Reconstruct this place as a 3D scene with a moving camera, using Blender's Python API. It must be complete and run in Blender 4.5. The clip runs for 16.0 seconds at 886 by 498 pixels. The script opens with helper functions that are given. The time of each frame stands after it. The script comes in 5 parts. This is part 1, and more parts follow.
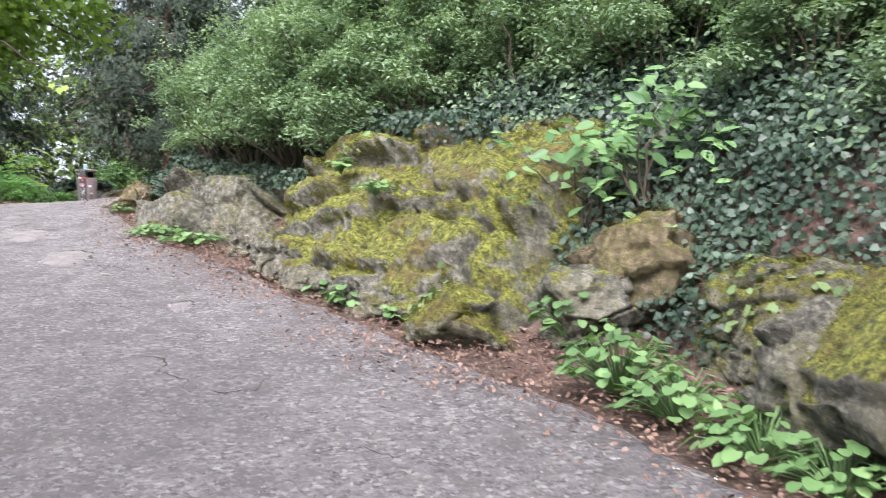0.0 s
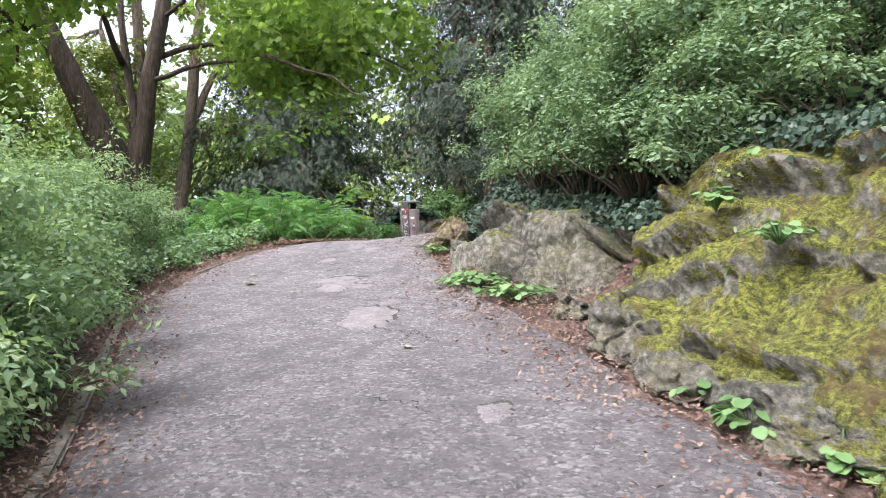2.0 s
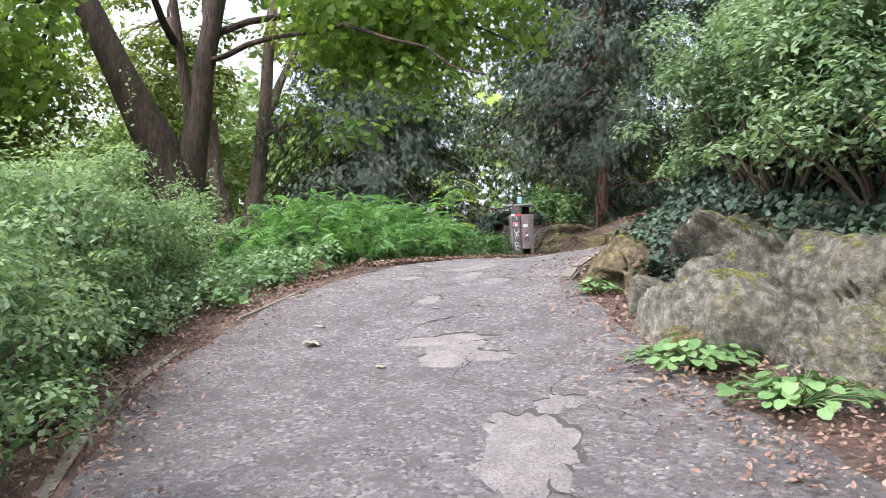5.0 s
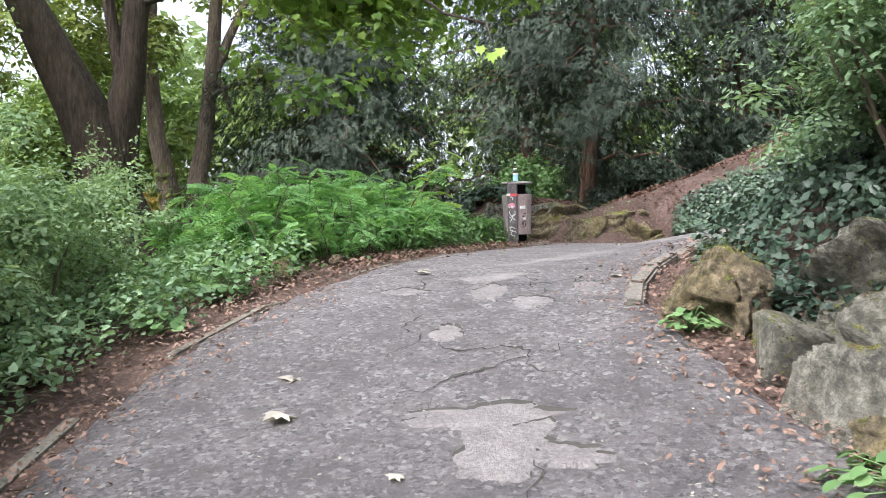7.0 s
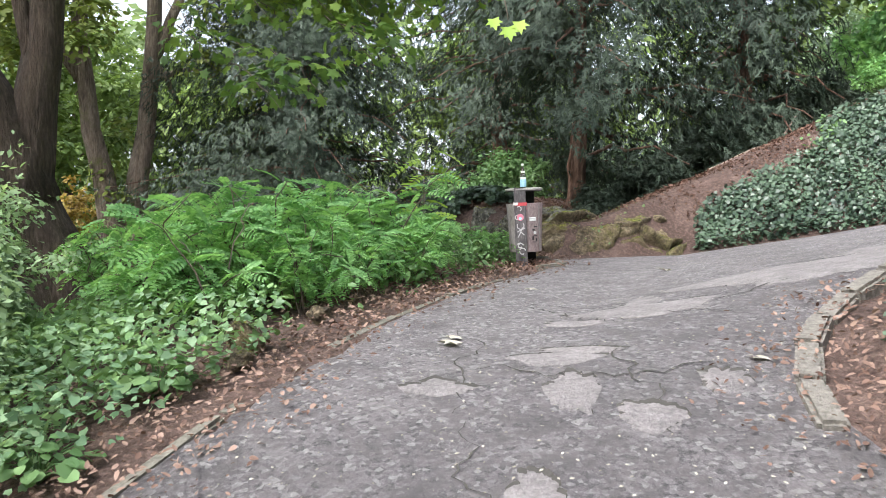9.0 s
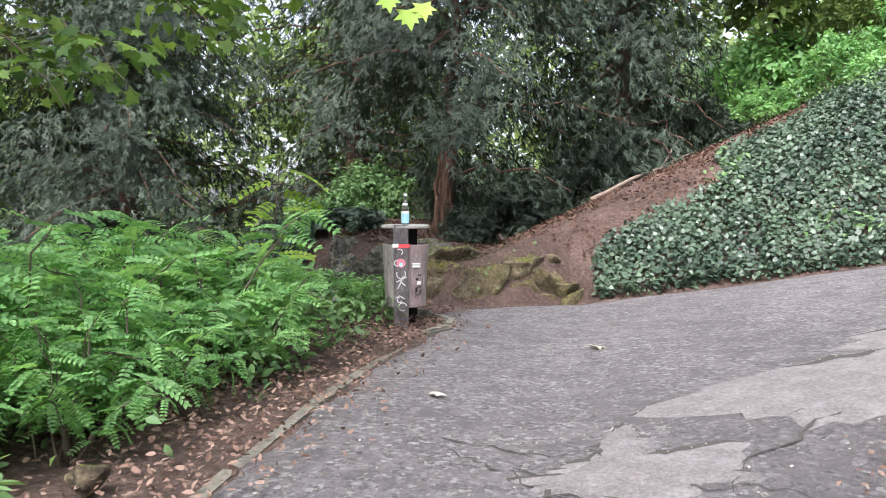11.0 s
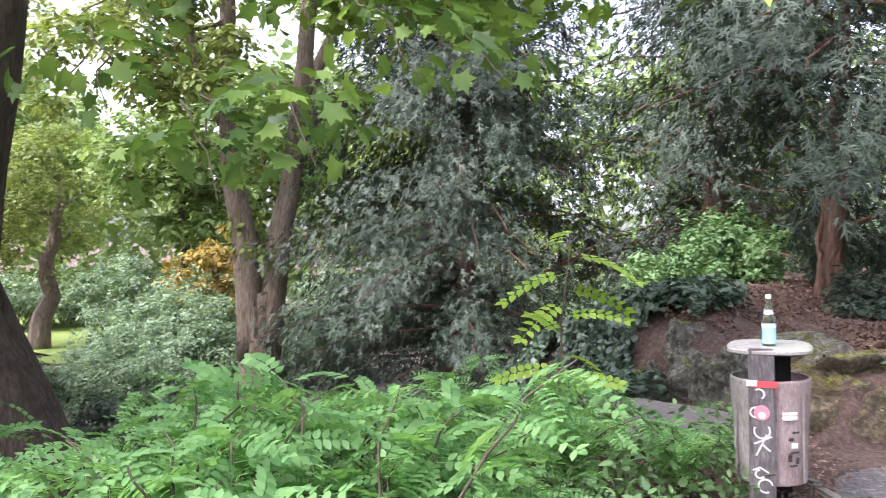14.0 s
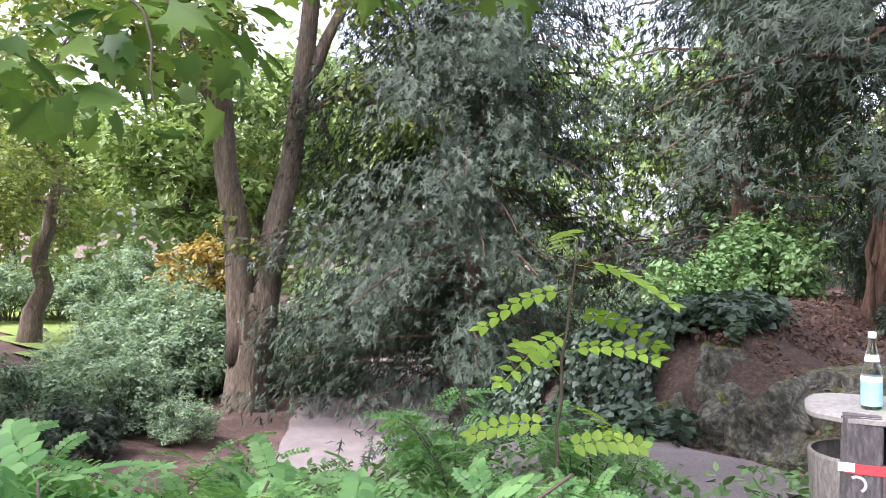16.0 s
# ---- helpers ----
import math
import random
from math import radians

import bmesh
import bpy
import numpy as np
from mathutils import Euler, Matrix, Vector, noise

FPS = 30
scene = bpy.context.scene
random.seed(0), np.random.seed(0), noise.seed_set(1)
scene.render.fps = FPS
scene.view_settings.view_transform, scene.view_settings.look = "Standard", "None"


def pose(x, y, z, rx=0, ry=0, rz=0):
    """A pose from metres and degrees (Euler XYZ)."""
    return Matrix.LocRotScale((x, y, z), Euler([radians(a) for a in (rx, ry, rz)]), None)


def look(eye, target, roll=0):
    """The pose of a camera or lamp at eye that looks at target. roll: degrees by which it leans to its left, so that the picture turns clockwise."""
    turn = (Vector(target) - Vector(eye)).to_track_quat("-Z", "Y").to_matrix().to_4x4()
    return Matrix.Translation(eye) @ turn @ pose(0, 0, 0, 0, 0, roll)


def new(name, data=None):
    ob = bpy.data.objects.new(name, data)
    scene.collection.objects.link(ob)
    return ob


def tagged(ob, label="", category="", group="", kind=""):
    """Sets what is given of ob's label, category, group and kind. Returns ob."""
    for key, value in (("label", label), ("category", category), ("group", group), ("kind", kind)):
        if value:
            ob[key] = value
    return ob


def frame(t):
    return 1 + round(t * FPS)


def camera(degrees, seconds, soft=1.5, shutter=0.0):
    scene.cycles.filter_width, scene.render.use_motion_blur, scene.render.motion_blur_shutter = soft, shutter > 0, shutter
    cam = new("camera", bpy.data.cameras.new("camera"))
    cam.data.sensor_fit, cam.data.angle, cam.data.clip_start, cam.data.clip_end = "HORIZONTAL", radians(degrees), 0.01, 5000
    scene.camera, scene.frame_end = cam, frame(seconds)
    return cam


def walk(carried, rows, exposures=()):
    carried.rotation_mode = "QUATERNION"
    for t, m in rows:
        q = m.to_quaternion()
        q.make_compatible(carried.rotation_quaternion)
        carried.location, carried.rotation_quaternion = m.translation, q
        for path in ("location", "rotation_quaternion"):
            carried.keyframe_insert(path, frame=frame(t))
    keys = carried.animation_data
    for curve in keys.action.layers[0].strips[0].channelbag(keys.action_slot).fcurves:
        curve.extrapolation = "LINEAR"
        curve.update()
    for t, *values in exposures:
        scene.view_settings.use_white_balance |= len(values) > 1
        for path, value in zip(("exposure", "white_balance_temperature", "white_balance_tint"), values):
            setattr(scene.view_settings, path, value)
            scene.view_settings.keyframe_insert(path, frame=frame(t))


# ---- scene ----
cam = camera(57.3, 16.0, 0.9, 0.17)
PATH = [
    (0, (0.113, -0.255, 1.403), (0.082, 1.745, 1.401), -0.0),
    (0.5, (0.12, 0.241, 1.56), (-0.241, 2.207, 1.603), -0.5),
    (1, (-0.123, 0.772, 1.651), (-0.698, 2.687, 1.706), -0.5),
    (1.5, (-0.294, 1.334, 1.669), (-0.987, 3.209, 1.72), -0.1),
    (2, (-0.54, 1.849, 1.759), (-1.328, 3.687, 1.798), -0.1),
    (2.5, (-0.872, 2.369, 1.844), (-1.707, 4.186, 1.878), -0.2),
    (3, (-1.161, 2.941, 1.916), (-2.01, 4.751, 1.954), -0.0),
    (3.5, (-1.494, 3.412, 1.961), (-2.359, 5.215, 2.015), 0.3),
    (4, (-1.785, 3.893, 2.033), (-2.686, 5.678, 2.101), 0.4),
    (4.5, (-2.074, 4.339, 2.117), (-3.025, 6.097, 2.163), -0.3),
    (4.7, (-2.241, 4.502, 2.13), (-3.209, 6.252, 2.168), -0.2),
    (6.8, (-3.758, 6.139, 2.426), (-4.624, 7.941, 2.381), 0.6),
    (7, (-3.861, 6.345, 2.462), (-4.72, 8.151, 2.405), 0.4),
    (7.5, (-4.189, 6.725, 2.533), (-5.035, 8.535, 2.449), -0.1),
    (8, (-4.485, 7.122, 2.632), (-5.312, 8.94, 2.54), -0.3),
    (8.5, (-4.793, 7.605, 2.728), (-5.604, 9.431, 2.632), -0.4),
    (9, (-5.159, 8.023, 2.794), (-5.912, 9.874, 2.706), -0.2),
    (9.5, (-5.427, 8.477, 2.848), (-6.107, 10.358, 2.797), 0.3),
    (10, (-5.698, 8.926, 2.914), (-6.248, 10.848, 2.875), 0.9),
    (12.3, (-6.341, 11.184, 3.431), (-6.681, 13.153, 3.328), 2.2),
    (12.5, (-6.378, 11.323, 3.463), (-6.775, 13.281, 3.365), 1.7),
    (12.8, (-6.457, 11.559, 3.482), (-6.991, 13.485, 3.395), 0.9),
    (13, (-6.503, 11.7, 3.494), (-7.14, 13.594, 3.422), 1.0),
    (13.5, (-6.584, 12.085, 3.523), (-7.509, 13.858, 3.492), 0.1),
    (14, (-6.641, 12.412, 3.573), (-7.827, 14.023, 3.569), 1.2),
    (14.1, (-6.675, 12.508, 3.569), (-7.903, 14.087, 3.557), 2.0),
    (14.5, (-6.873, 12.989, 3.566), (-8.176, 14.505, 3.626), 3.5),
    (15, (-7.075, 13.374, 3.6), (-8.364, 14.904, 3.603), 2.5),
    (15.5, (-7.262, 13.545, 3.566), (-8.516, 15.103, 3.563), 2.5),
    (16, (-7.273, 13.717, 3.582), (-8.492, 15.303, 3.579), 2.8),
]
walk(cam, [(t, look(eye, target, roll)) for t, eye, target, roll in PATH], [(0, 1.76, 6050, 13), (0.5, 1.72, 6050, 12), (1, 1.62, 6050, 13), (1.5, 1.68, 6050, 13), (2, 1.75, 6050, 13), (4.5, 1.76, 6050, 12), (7, 1.7, 6050, 10), (10, 1.72, 6100, 8), (12.5, 2.03, 6000, 18), (13.5, 2.3, 5980, 19), (14.5, 2.3, 5950, 20), (16, 2.23, 5950, 20)])

# ---- light ----
SUN_EL, SUN_AZ = 52.0, 200.0
world = bpy.data.worlds.new("sky")
scene.world = world
world.use_nodes = True
wn = world.node_tree
sky = wn.nodes.new("ShaderNodeTexSky")
sky.sky_type = "NISHITA"
sky.sun_disc = False
sky.sun_elevation, sky.sun_rotation = radians(SUN_EL), radians(SUN_AZ)
sky.air_density, sky.dust_density, sky.ozone_density = 1.0, 4.0, 0.6
haze = wn.nodes.new("ShaderNodeHueSaturation")
haze.inputs["Saturation"].default_value = 0.35
wn.links.new(sky.outputs[0], haze.inputs["Color"])
wn.links.new(haze.outputs[0], wn.nodes["Background"].inputs[0])
wn.nodes["Background"].inputs[1].default_value = 0.15
sun_data = bpy.data.lights.new("sun", "SUN")
sun_data.energy, sun_data.angle, sun_data.color = 1.4, radians(25), (1.0, 0.96, 0.9)
sun = new("sun", sun_data)
sun.matrix_world = look((-20, -40, 60), (0, 6, 0))


# ---- materials ----
def nodes_of(name):
    m = bpy.data.materials.new(name)
    m.use_nodes = True
    return m, m.node_tree, m.node_tree.nodes["Principled BSDF"]


def ramp(nt, source, stops):
    r = nt.nodes.new("ShaderNodeValToRGB")
    els = r.color_ramp.elements
    while len(els) < len(stops):
        els.new(0.5)
    for e, (p, c) in zip(els, stops):
        e.position, e.color = p, (*c, 1)
    nt.links.new(source, r.inputs[0])
    return r.outputs[0]


def noise_tex(nt, scale, detail=6.0, rough=0.6, where="Object", stretch=None):
    co = nt.nodes.new("ShaderNodeTexCoord")
    n = nt.nodes.new("ShaderNodeTexNoise")
    n.inputs["Scale"].default_value, n.inputs["Detail"].default_value, n.inputs["Roughness"].default_value = scale, detail, rough
    if stretch:
        mp = nt.nodes.new("ShaderNodeMapping")
        mp.inputs["Scale"].default_value = stretch
        nt.links.new(co.outputs[where], mp.inputs[0])
        nt.links.new(mp.outputs[0], n.inputs["Vector"])
    else:
        nt.links.new(co.outputs[where], n.inputs["Vector"])
    return n.outputs["Fac"]


def mixed(nt, fac, a, b, kind="MIX"):
    m = nt.nodes.new("ShaderNodeMix")
    m.data_type, m.blend_type = "RGBA", kind
    for sock, v in ((m.inputs[0], fac), (m.inputs[6], a), (m.inputs[7], b)):
        if isinstance(v, (int, float)):
            sock.default_value = v
        elif isinstance(v, tuple):
            sock.default_value = (*v, 1)
        else:
            nt.links.new(v, sock)
    return m.outputs[2]


def bumped(nt, bsdf, height, strength, distance):
    b = nt.nodes.new("ShaderNodeBump")
    b.inputs["Strength"].default_value, b.inputs["Distance"].default_value = strength, distance
    nt.links.new(height, b.inputs["Height"])
    nt.links.new(b.outputs[0], bsdf.inputs["Normal"])


def rough_surface(name, dark, mid, light, coarse, fine, rough=0.9, bump=0.5, distance=0.02, stretch=None, blot=None, blot_scale=1.0, blot_from=0.5, metal=0.0):
    """A mineral, bark or soil surface: a coarse and a fine noise, with an optional growth or stain."""
    m, nt, bs = nodes_of(name)
    a = noise_tex(nt, coarse, 8, 0.65, stretch=stretch)
    b = noise_tex(nt, fine, 5, 0.7, stretch=stretch)
    col = mixed(nt, 0.55, ramp(nt, a, ((0.3, dark), (0.5, mid), (0.7, light))), ramp(nt, b, ((0.32, dark), (0.5, mid), (0.68, light))))
    if blot:
        s = noise_tex(nt, blot_scale, 6, 0.7)
        col = mixed(nt, ramp(nt, s, ((blot_from, (0, 0, 0)), (blot_from + 0.12, (1, 1, 1)))), col, blot)
    nt.links.new(col, bs.inputs["Base Color"])
    bs.inputs["Roughness"].default_value, bs.inputs["Metallic"].default_value = rough, metal
    bumped(nt, bs, b, bump, distance)
    return m


def leaf_mat(name, dark, mid, light, rough=0.5, through_light=0.35, gloss=0.4, patch=1.3):
    """Thin leaves: the colour changes from leaf to leaf and, slowly, from place to place."""
    m, nt, bs = nodes_of(name)
    geo = nt.nodes.new("ShaderNodeNewGeometry")
    col = ramp(nt, geo.outputs["Random Per Island"], ((0.05, dark), (0.5, mid), (0.97, light)))
    slow = noise_tex(nt, patch, 2, 0.5)
    col = mixed(nt, 0.45, col, ramp(nt, slow, ((0.35, dark), (0.65, light))))
    nt.links.new(col, bs.inputs["Base Color"])
    bs.inputs["Roughness"].default_value = rough
    bs.inputs["Specular IOR Level"].default_value = gloss
    tr = nt.nodes.new("ShaderNodeBsdfTranslucent")
    nt.links.new(mixed(nt, 1.0, col, (1.0, 1.0, 0.6), "MULTIPLY"), tr.inputs[0])
    mx = nt.nodes.new("ShaderNodeMixShader")
    mx.inputs[0].default_value = through_light
    nt.links.new(bs.outputs[0], mx.inputs[1])
    nt.links.new(tr.outputs[0], mx.inputs[2])
    nt.links.new(mx.outputs[0], nt.nodes["Material Output"].inputs[0])
    return m


def plain(name, colour, rough=0.6, metal=0.0, spread=0.15, scale=14.0):
    m, nt, bs = nodes_of(name)
    n = noise_tex(nt, scale, 6, 0.7)
    lo, hi = tuple(c * (1 - spread) for c in colour), tuple(min(1, c * (1 + spread)) for c in colour)
    nt.links.new(ramp(nt, n, ((0.35, lo), (0.65, hi))), bs.inputs["Base Color"])
    bs.inputs["Roughness"].default_value, bs.inputs["Metallic"].default_value = rough, metal
    return m


def stones_tex(nt, scale):
    """A random grey for each small stone of a packed aggregate."""
    co = nt.nodes.new("ShaderNodeTexCoord")
    v = nt.nodes.new("ShaderNodeTexVoronoi")
    v.inputs["Scale"].default_value = scale
    nt.links.new(co.outputs["Object"], v.inputs["Vector"])
    sp = nt.nodes.new("ShaderNodeSeparateColor")
    nt.links.new(v.outputs["Color"], sp.inputs[0])
    return sp.outputs[0]


def asphalt_mat():
    m, nt, bs = nodes_of("worn_asphalt")
    big = noise_tex(nt, 0.7, 6, 0.6)
    mid = noise_tex(nt, 9, 9, 0.8)
    grit = noise_tex(nt, 50, 6, 0.95)
    stone = stones_tex(nt, 40)
    col = ramp(nt, grit, ((0.38, (0.06, 0.052, 0.056)), (0.5, (0.225, 0.2, 0.208)), (0.61, (0.6, 0.545, 0.55))))
    col = mixed(nt, 0.5, col, ramp(nt, stone, ((0.08, (0.06, 0.052, 0.054)), (0.55, (0.25, 0.22, 0.226)), (0.8, (0.33, 0.292, 0.296)), (0.95, (0.68, 0.63, 0.62)))))
    col = mixed(nt, ramp(nt, mid, ((0.47, (0.0,) * 3), (0.58, (0.6,) * 3))), col, (0.38, 0.333, 0.334))
    col = mixed(nt, ramp(nt, noise_tex(nt, 4.5, 8, 0.75), ((0.48, (0.0,) * 3), (0.62, (0.65,) * 3))), col, (0.12, 0.104, 0.107))
    col = mixed(nt, ramp(nt, big, ((0.42, (0.0,) * 3), (0.66, (0.4,) * 3))), col, (0.13, 0.115, 0.118))
    nt.links.new(col, bs.inputs["Base Color"])
    bs.inputs["Roughness"].default_value = 0.85
    bumped(nt, bs, mixed(nt, 0.5, grit, mid), 1.0, 0.07)
    return m


def rock_mat(name, moss_from, tone=(1.0, 1.0, 1.0)):
    """Limestone that carries moss on faces which look upward, broken by noise."""
    m, nt, bs = nodes_of(name)
    a = noise_tex(nt, 2.2, 10, 0.7)
    b = noise_tex(nt, 17, 8, 0.75)
    t = lambda *v: tuple(x * y for x, y in zip(v, tone))
    stone = mixed(nt, 0.55, ramp(nt, a, ((0.36, t(0.05, 0.046, 0.037)), (0.5, t(0.18, 0.166, 0.135)), (0.63, t(0.42, 0.39, 0.325)))),
                  ramp(nt, b, ((0.38, t(0.02, 0.018, 0.014)), (0.5, t(0.16, 0.147, 0.12)), (0.61, t(0.46, 0.425, 0.355)))))
    moss = ramp(nt, noise_tex(nt, 20, 8, 0.85), ((0.4, (0.03, 0.032, 0.007)), (0.5, (0.155, 0.16, 0.023)), (0.6, (0.4, 0.4, 0.07))))
    brown = ramp(nt, b, ((0.34, (0.06, 0.036, 0.014)), (0.66, (0.22, 0.14, 0.06))))
    moss = mixed(nt, ramp(nt, noise_tex(nt, 2.4, 6, 0.75), ((0.5, (0, 0, 0)), (0.62, (0.8, 0.8, 0.8)))), moss, brown)
    geo = nt.nodes.new("ShaderNodeNewGeometry")
    sep = nt.nodes.new("ShaderNodeSeparateXYZ")
    nt.links.new(geo.outputs["Normal"], sep.inputs[0])
    add = nt.nodes.new("ShaderNodeMath")
    add.operation = "MULTIPLY_ADD"
    add.inputs[1].default_value = 0.3
    nt.links.new(sep.outputs[2], add.inputs[0])
    nt.links.new(noise_tex(nt, 3.4, 10, 0.78), add.inputs[2])
    veil = ramp(nt, noise_tex(nt, 1.3, 9, 0.75), ((0.5, (0, 0, 0)), (0.6, (0.65, 0.65, 0.65))))
    stone = mixed(nt, veil, stone, mixed(nt, 0.5, moss, stone))
    mask = ramp(nt, add.outputs[0], ((moss_from, (0, 0, 0)), (moss_from + 0.07, (1, 1, 1))))
    nt.links.new(mixed(nt, mask, stone, moss), bs.inputs["Base Color"])
    bs.inputs["Roughness"].default_value = 0.95
    bumped(nt, bs, b, 1.0, 0.09)
    return m


M_ASPHALT = asphalt_mat()
M_PATCH = rough_surface("old_asphalt_base", (0.11, 0.097, 0.097), (0.225, 0.199, 0.198), (0.39, 0.348, 0.342), 7, 48, 0.85, 1.0, 0.03)
M_GRAVEL = rough_surface("brown_grey_gravel", (0.1, 0.082, 0.078), (0.185, 0.152, 0.147), (0.28, 0.236, 0.228), 2, 50, 0.9, 0.5, 0.01)
M_CRACK = plain("crack_shadow_soil", (0.05, 0.044, 0.038), 0.95)
M_SOIL = rough_surface("leafy_soil", (0.034, 0.02, 0.015), (0.105, 0.063, 0.05), (0.27, 0.178, 0.145), 1.6, 22, 0.95, 1.0, 0.06)
M_GRASS = rough_surface("mown_grass", (0.1, 0.15, 0.03), (0.19, 0.25, 0.055), (0.28, 0.34, 0.09), 0.6, 40, 0.95, 0.8, 0.04)
M_KERB = rough_surface("weathered_concrete", (0.07, 0.062, 0.05), (0.15, 0.135, 0.11), (0.26, 0.24, 0.2), 3, 40, 0.9, 0.5, 0.01, blot=(0.13, 0.13, 0.03), blot_scale=2.6, blot_from=0.55)
M_KERB_PALE = rough_surface("pale_kerb_stone", (0.075, 0.066, 0.055), (0.18, 0.16, 0.138), (0.32, 0.29, 0.255), 4, 30, 0.9, 0.9, 0.025, blot=(0.09, 0.085, 0.035), blot_scale=3.5, blot_from=0.55)
M_ROCK = rock_mat("grey_limestone", 0.74)
M_ROCK_MOSS = rock_mat("mossy_limestone", 0.55)
M_ROCK_LOW = rock_mat("shaded_mossy_rock", 0.72, (0.92, 0.76, 0.58))
L_MOSS = leaf_mat("moss_tufts", (0.062, 0.06, 0.014), (0.13, 0.125, 0.025), (0.25, 0.23, 0.05), 0.9, 0.2, 0.1, 2.5)
M_BARK = rough_surface("maple_bark", (0.025, 0.017, 0.013), (0.095, 0.066, 0.052), (0.22, 0.16, 0.125), 2, 9, 0.95, 1.0, 0.12, stretch=(3, 3, 0.6))
M_BARK_PALE = rough_surface("chestnut_bark", (0.06, 0.043, 0.031), (0.19, 0.142, 0.104), (0.36, 0.285, 0.215), 2, 8, 0.95, 1.0, 0.12, stretch=(3, 3, 0.5), blot=(0.13, 0.125, 0.04), blot_scale=1.1, blot_from=0.56)
M_BARK_YEW = rough_surface("yew_bark", (0.04, 0.02, 0.013), (0.14, 0.075, 0.05), (0.3, 0.18, 0.125), 3, 10, 0.95, 1.0, 0.08, stretch=(4, 4, 0.35))
M_TWIG = plain("twig_bark", (0.1, 0.075, 0.055), 0.9)
M_STICK = plain("dry_branch_wood", (0.22, 0.165, 0.13), 0.9)
L_SHRUB = leaf_mat("shrub_leaves", (0.085, 0.15, 0.08), (0.18, 0.27, 0.15), (0.305, 0.41, 0.235), 0.5, 0.44)
L_SHRUB_LEFT = leaf_mat("honeysuckle_leaves", (0.14, 0.225, 0.12), (0.26, 0.37, 0.2), (0.4, 0.51, 0.3), 0.55, 0.5, 0.25)
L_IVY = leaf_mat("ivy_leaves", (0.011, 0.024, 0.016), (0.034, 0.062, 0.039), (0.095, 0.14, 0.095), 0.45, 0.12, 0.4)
# lighter copy of L_IVY: sunlight on the junction banks is put into the colour
L_IVY_BANK = leaf_mat("ivy_leaves_painted_sunlight", (0.018, 0.034, 0.021), (0.048, 0.082, 0.048), (0.125, 0.18, 0.11), 0.4, 0.15, 0.5)
L_CREEPER = leaf_mat("creeping_ivy_leaves", (0.08, 0.13, 0.05), (0.16, 0.235, 0.09), (0.3, 0.38, 0.17), 0.5, 0.25)
L_ROBINIA = leaf_mat("robinia_leaves", (0.11, 0.25, 0.085), (0.22, 0.43, 0.15), (0.37, 0.6, 0.25), 0.5, 0.55)
L_ROBINIA_TIP = leaf_mat("young_robinia_leaves", (0.22, 0.36, 0.04), (0.33, 0.48, 0.07), (0.45, 0.6, 0.12), 0.5, 0.45)
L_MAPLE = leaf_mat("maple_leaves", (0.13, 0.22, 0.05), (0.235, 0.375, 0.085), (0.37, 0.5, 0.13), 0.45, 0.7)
# darker copy of L_MAPLE: shade under the crown is put into the colour
L_HANGING = leaf_mat("maple_leaves_painted_shade", (0.045, 0.105, 0.04), (0.13, 0.24, 0.06), (0.34, 0.48, 0.11), 0.45, 0.45, 0.45)
L_CHESTNUT = leaf_mat("chestnut_leaves", (0.09, 0.135, 0.03), (0.17, 0.225, 0.055), (0.3, 0.34, 0.09), 0.5, 0.45)
L_RUST = leaf_mat("rusty_chestnut_leaves", (0.2, 0.13, 0.025), (0.32, 0.22, 0.04), (0.42, 0.32, 0.08), 0.5, 0.4)
L_YEW = leaf_mat("yew_needles", (0.014, 0.024, 0.016), (0.042, 0.063, 0.041), (0.096, 0.126, 0.085), 0.55, 0.12, 0.3, 0.8)
L_LOWER = leaf_mat("pale_shrub_leaves", (0.09, 0.15, 0.095), (0.23, 0.33, 0.205), (0.4, 0.51, 0.345), 0.5, 0.45)
L_FAR = leaf_mat("far_leaves", (0.08, 0.13, 0.035), (0.16, 0.24, 0.065), (0.28, 0.37, 0.12), 0.5, 0.45, 0.3, 0.25)
L_PLANT = leaf_mat("soft_green_plant", (0.07, 0.145, 0.05), (0.14, 0.25, 0.09), (0.25, 0.38, 0.16), 0.5, 0.35)
L_SAPLING = leaf_mat("sapling_leaves", (0.075, 0.165, 0.06), (0.155, 0.285, 0.105), (0.27, 0.41, 0.175), 0.45, 0.35)
L_NETTLE = leaf_mat("nettle_leaves", (0.08, 0.155, 0.08), (0.18, 0.3, 0.155), (0.33, 0.46, 0.265), 0.5, 0.4)
L_LITTER = leaf_mat("dry_fallen_leaves", (0.07, 0.036, 0.027), (0.165, 0.095, 0.07), (0.33, 0.225, 0.18), 0.8, 0.1, 0.2, 3.0)
L_NEEDLES = leaf_mat("red_brown_needle_litter", (0.05, 0.026, 0.018), (0.11, 0.06, 0.045), (0.2, 0.125, 0.095), 0.9, 0.05, 0.1, 3.0)
L_PALE = leaf_mat("bleached_fallen_leaf", (0.3, 0.27, 0.22), (0.42, 0.385, 0.32), (0.55, 0.51, 0.44), 0.8, 0.1, 0.2)
M_BIN = rough_surface("bin_metal", (0.1, 0.085, 0.08), (0.24, 0.21, 0.2), (0.42, 0.37, 0.355), 6, 40, 0.7, 0.3, 0.004, stretch=(2, 2, 0.6))
M_BIN_PINK = rough_surface("faded_red_bin_panel", (0.13, 0.09, 0.085), (0.3, 0.22, 0.21), (0.48, 0.39, 0.37), 6, 40, 0.7, 0.3, 0.004, stretch=(2, 2, 0.6))
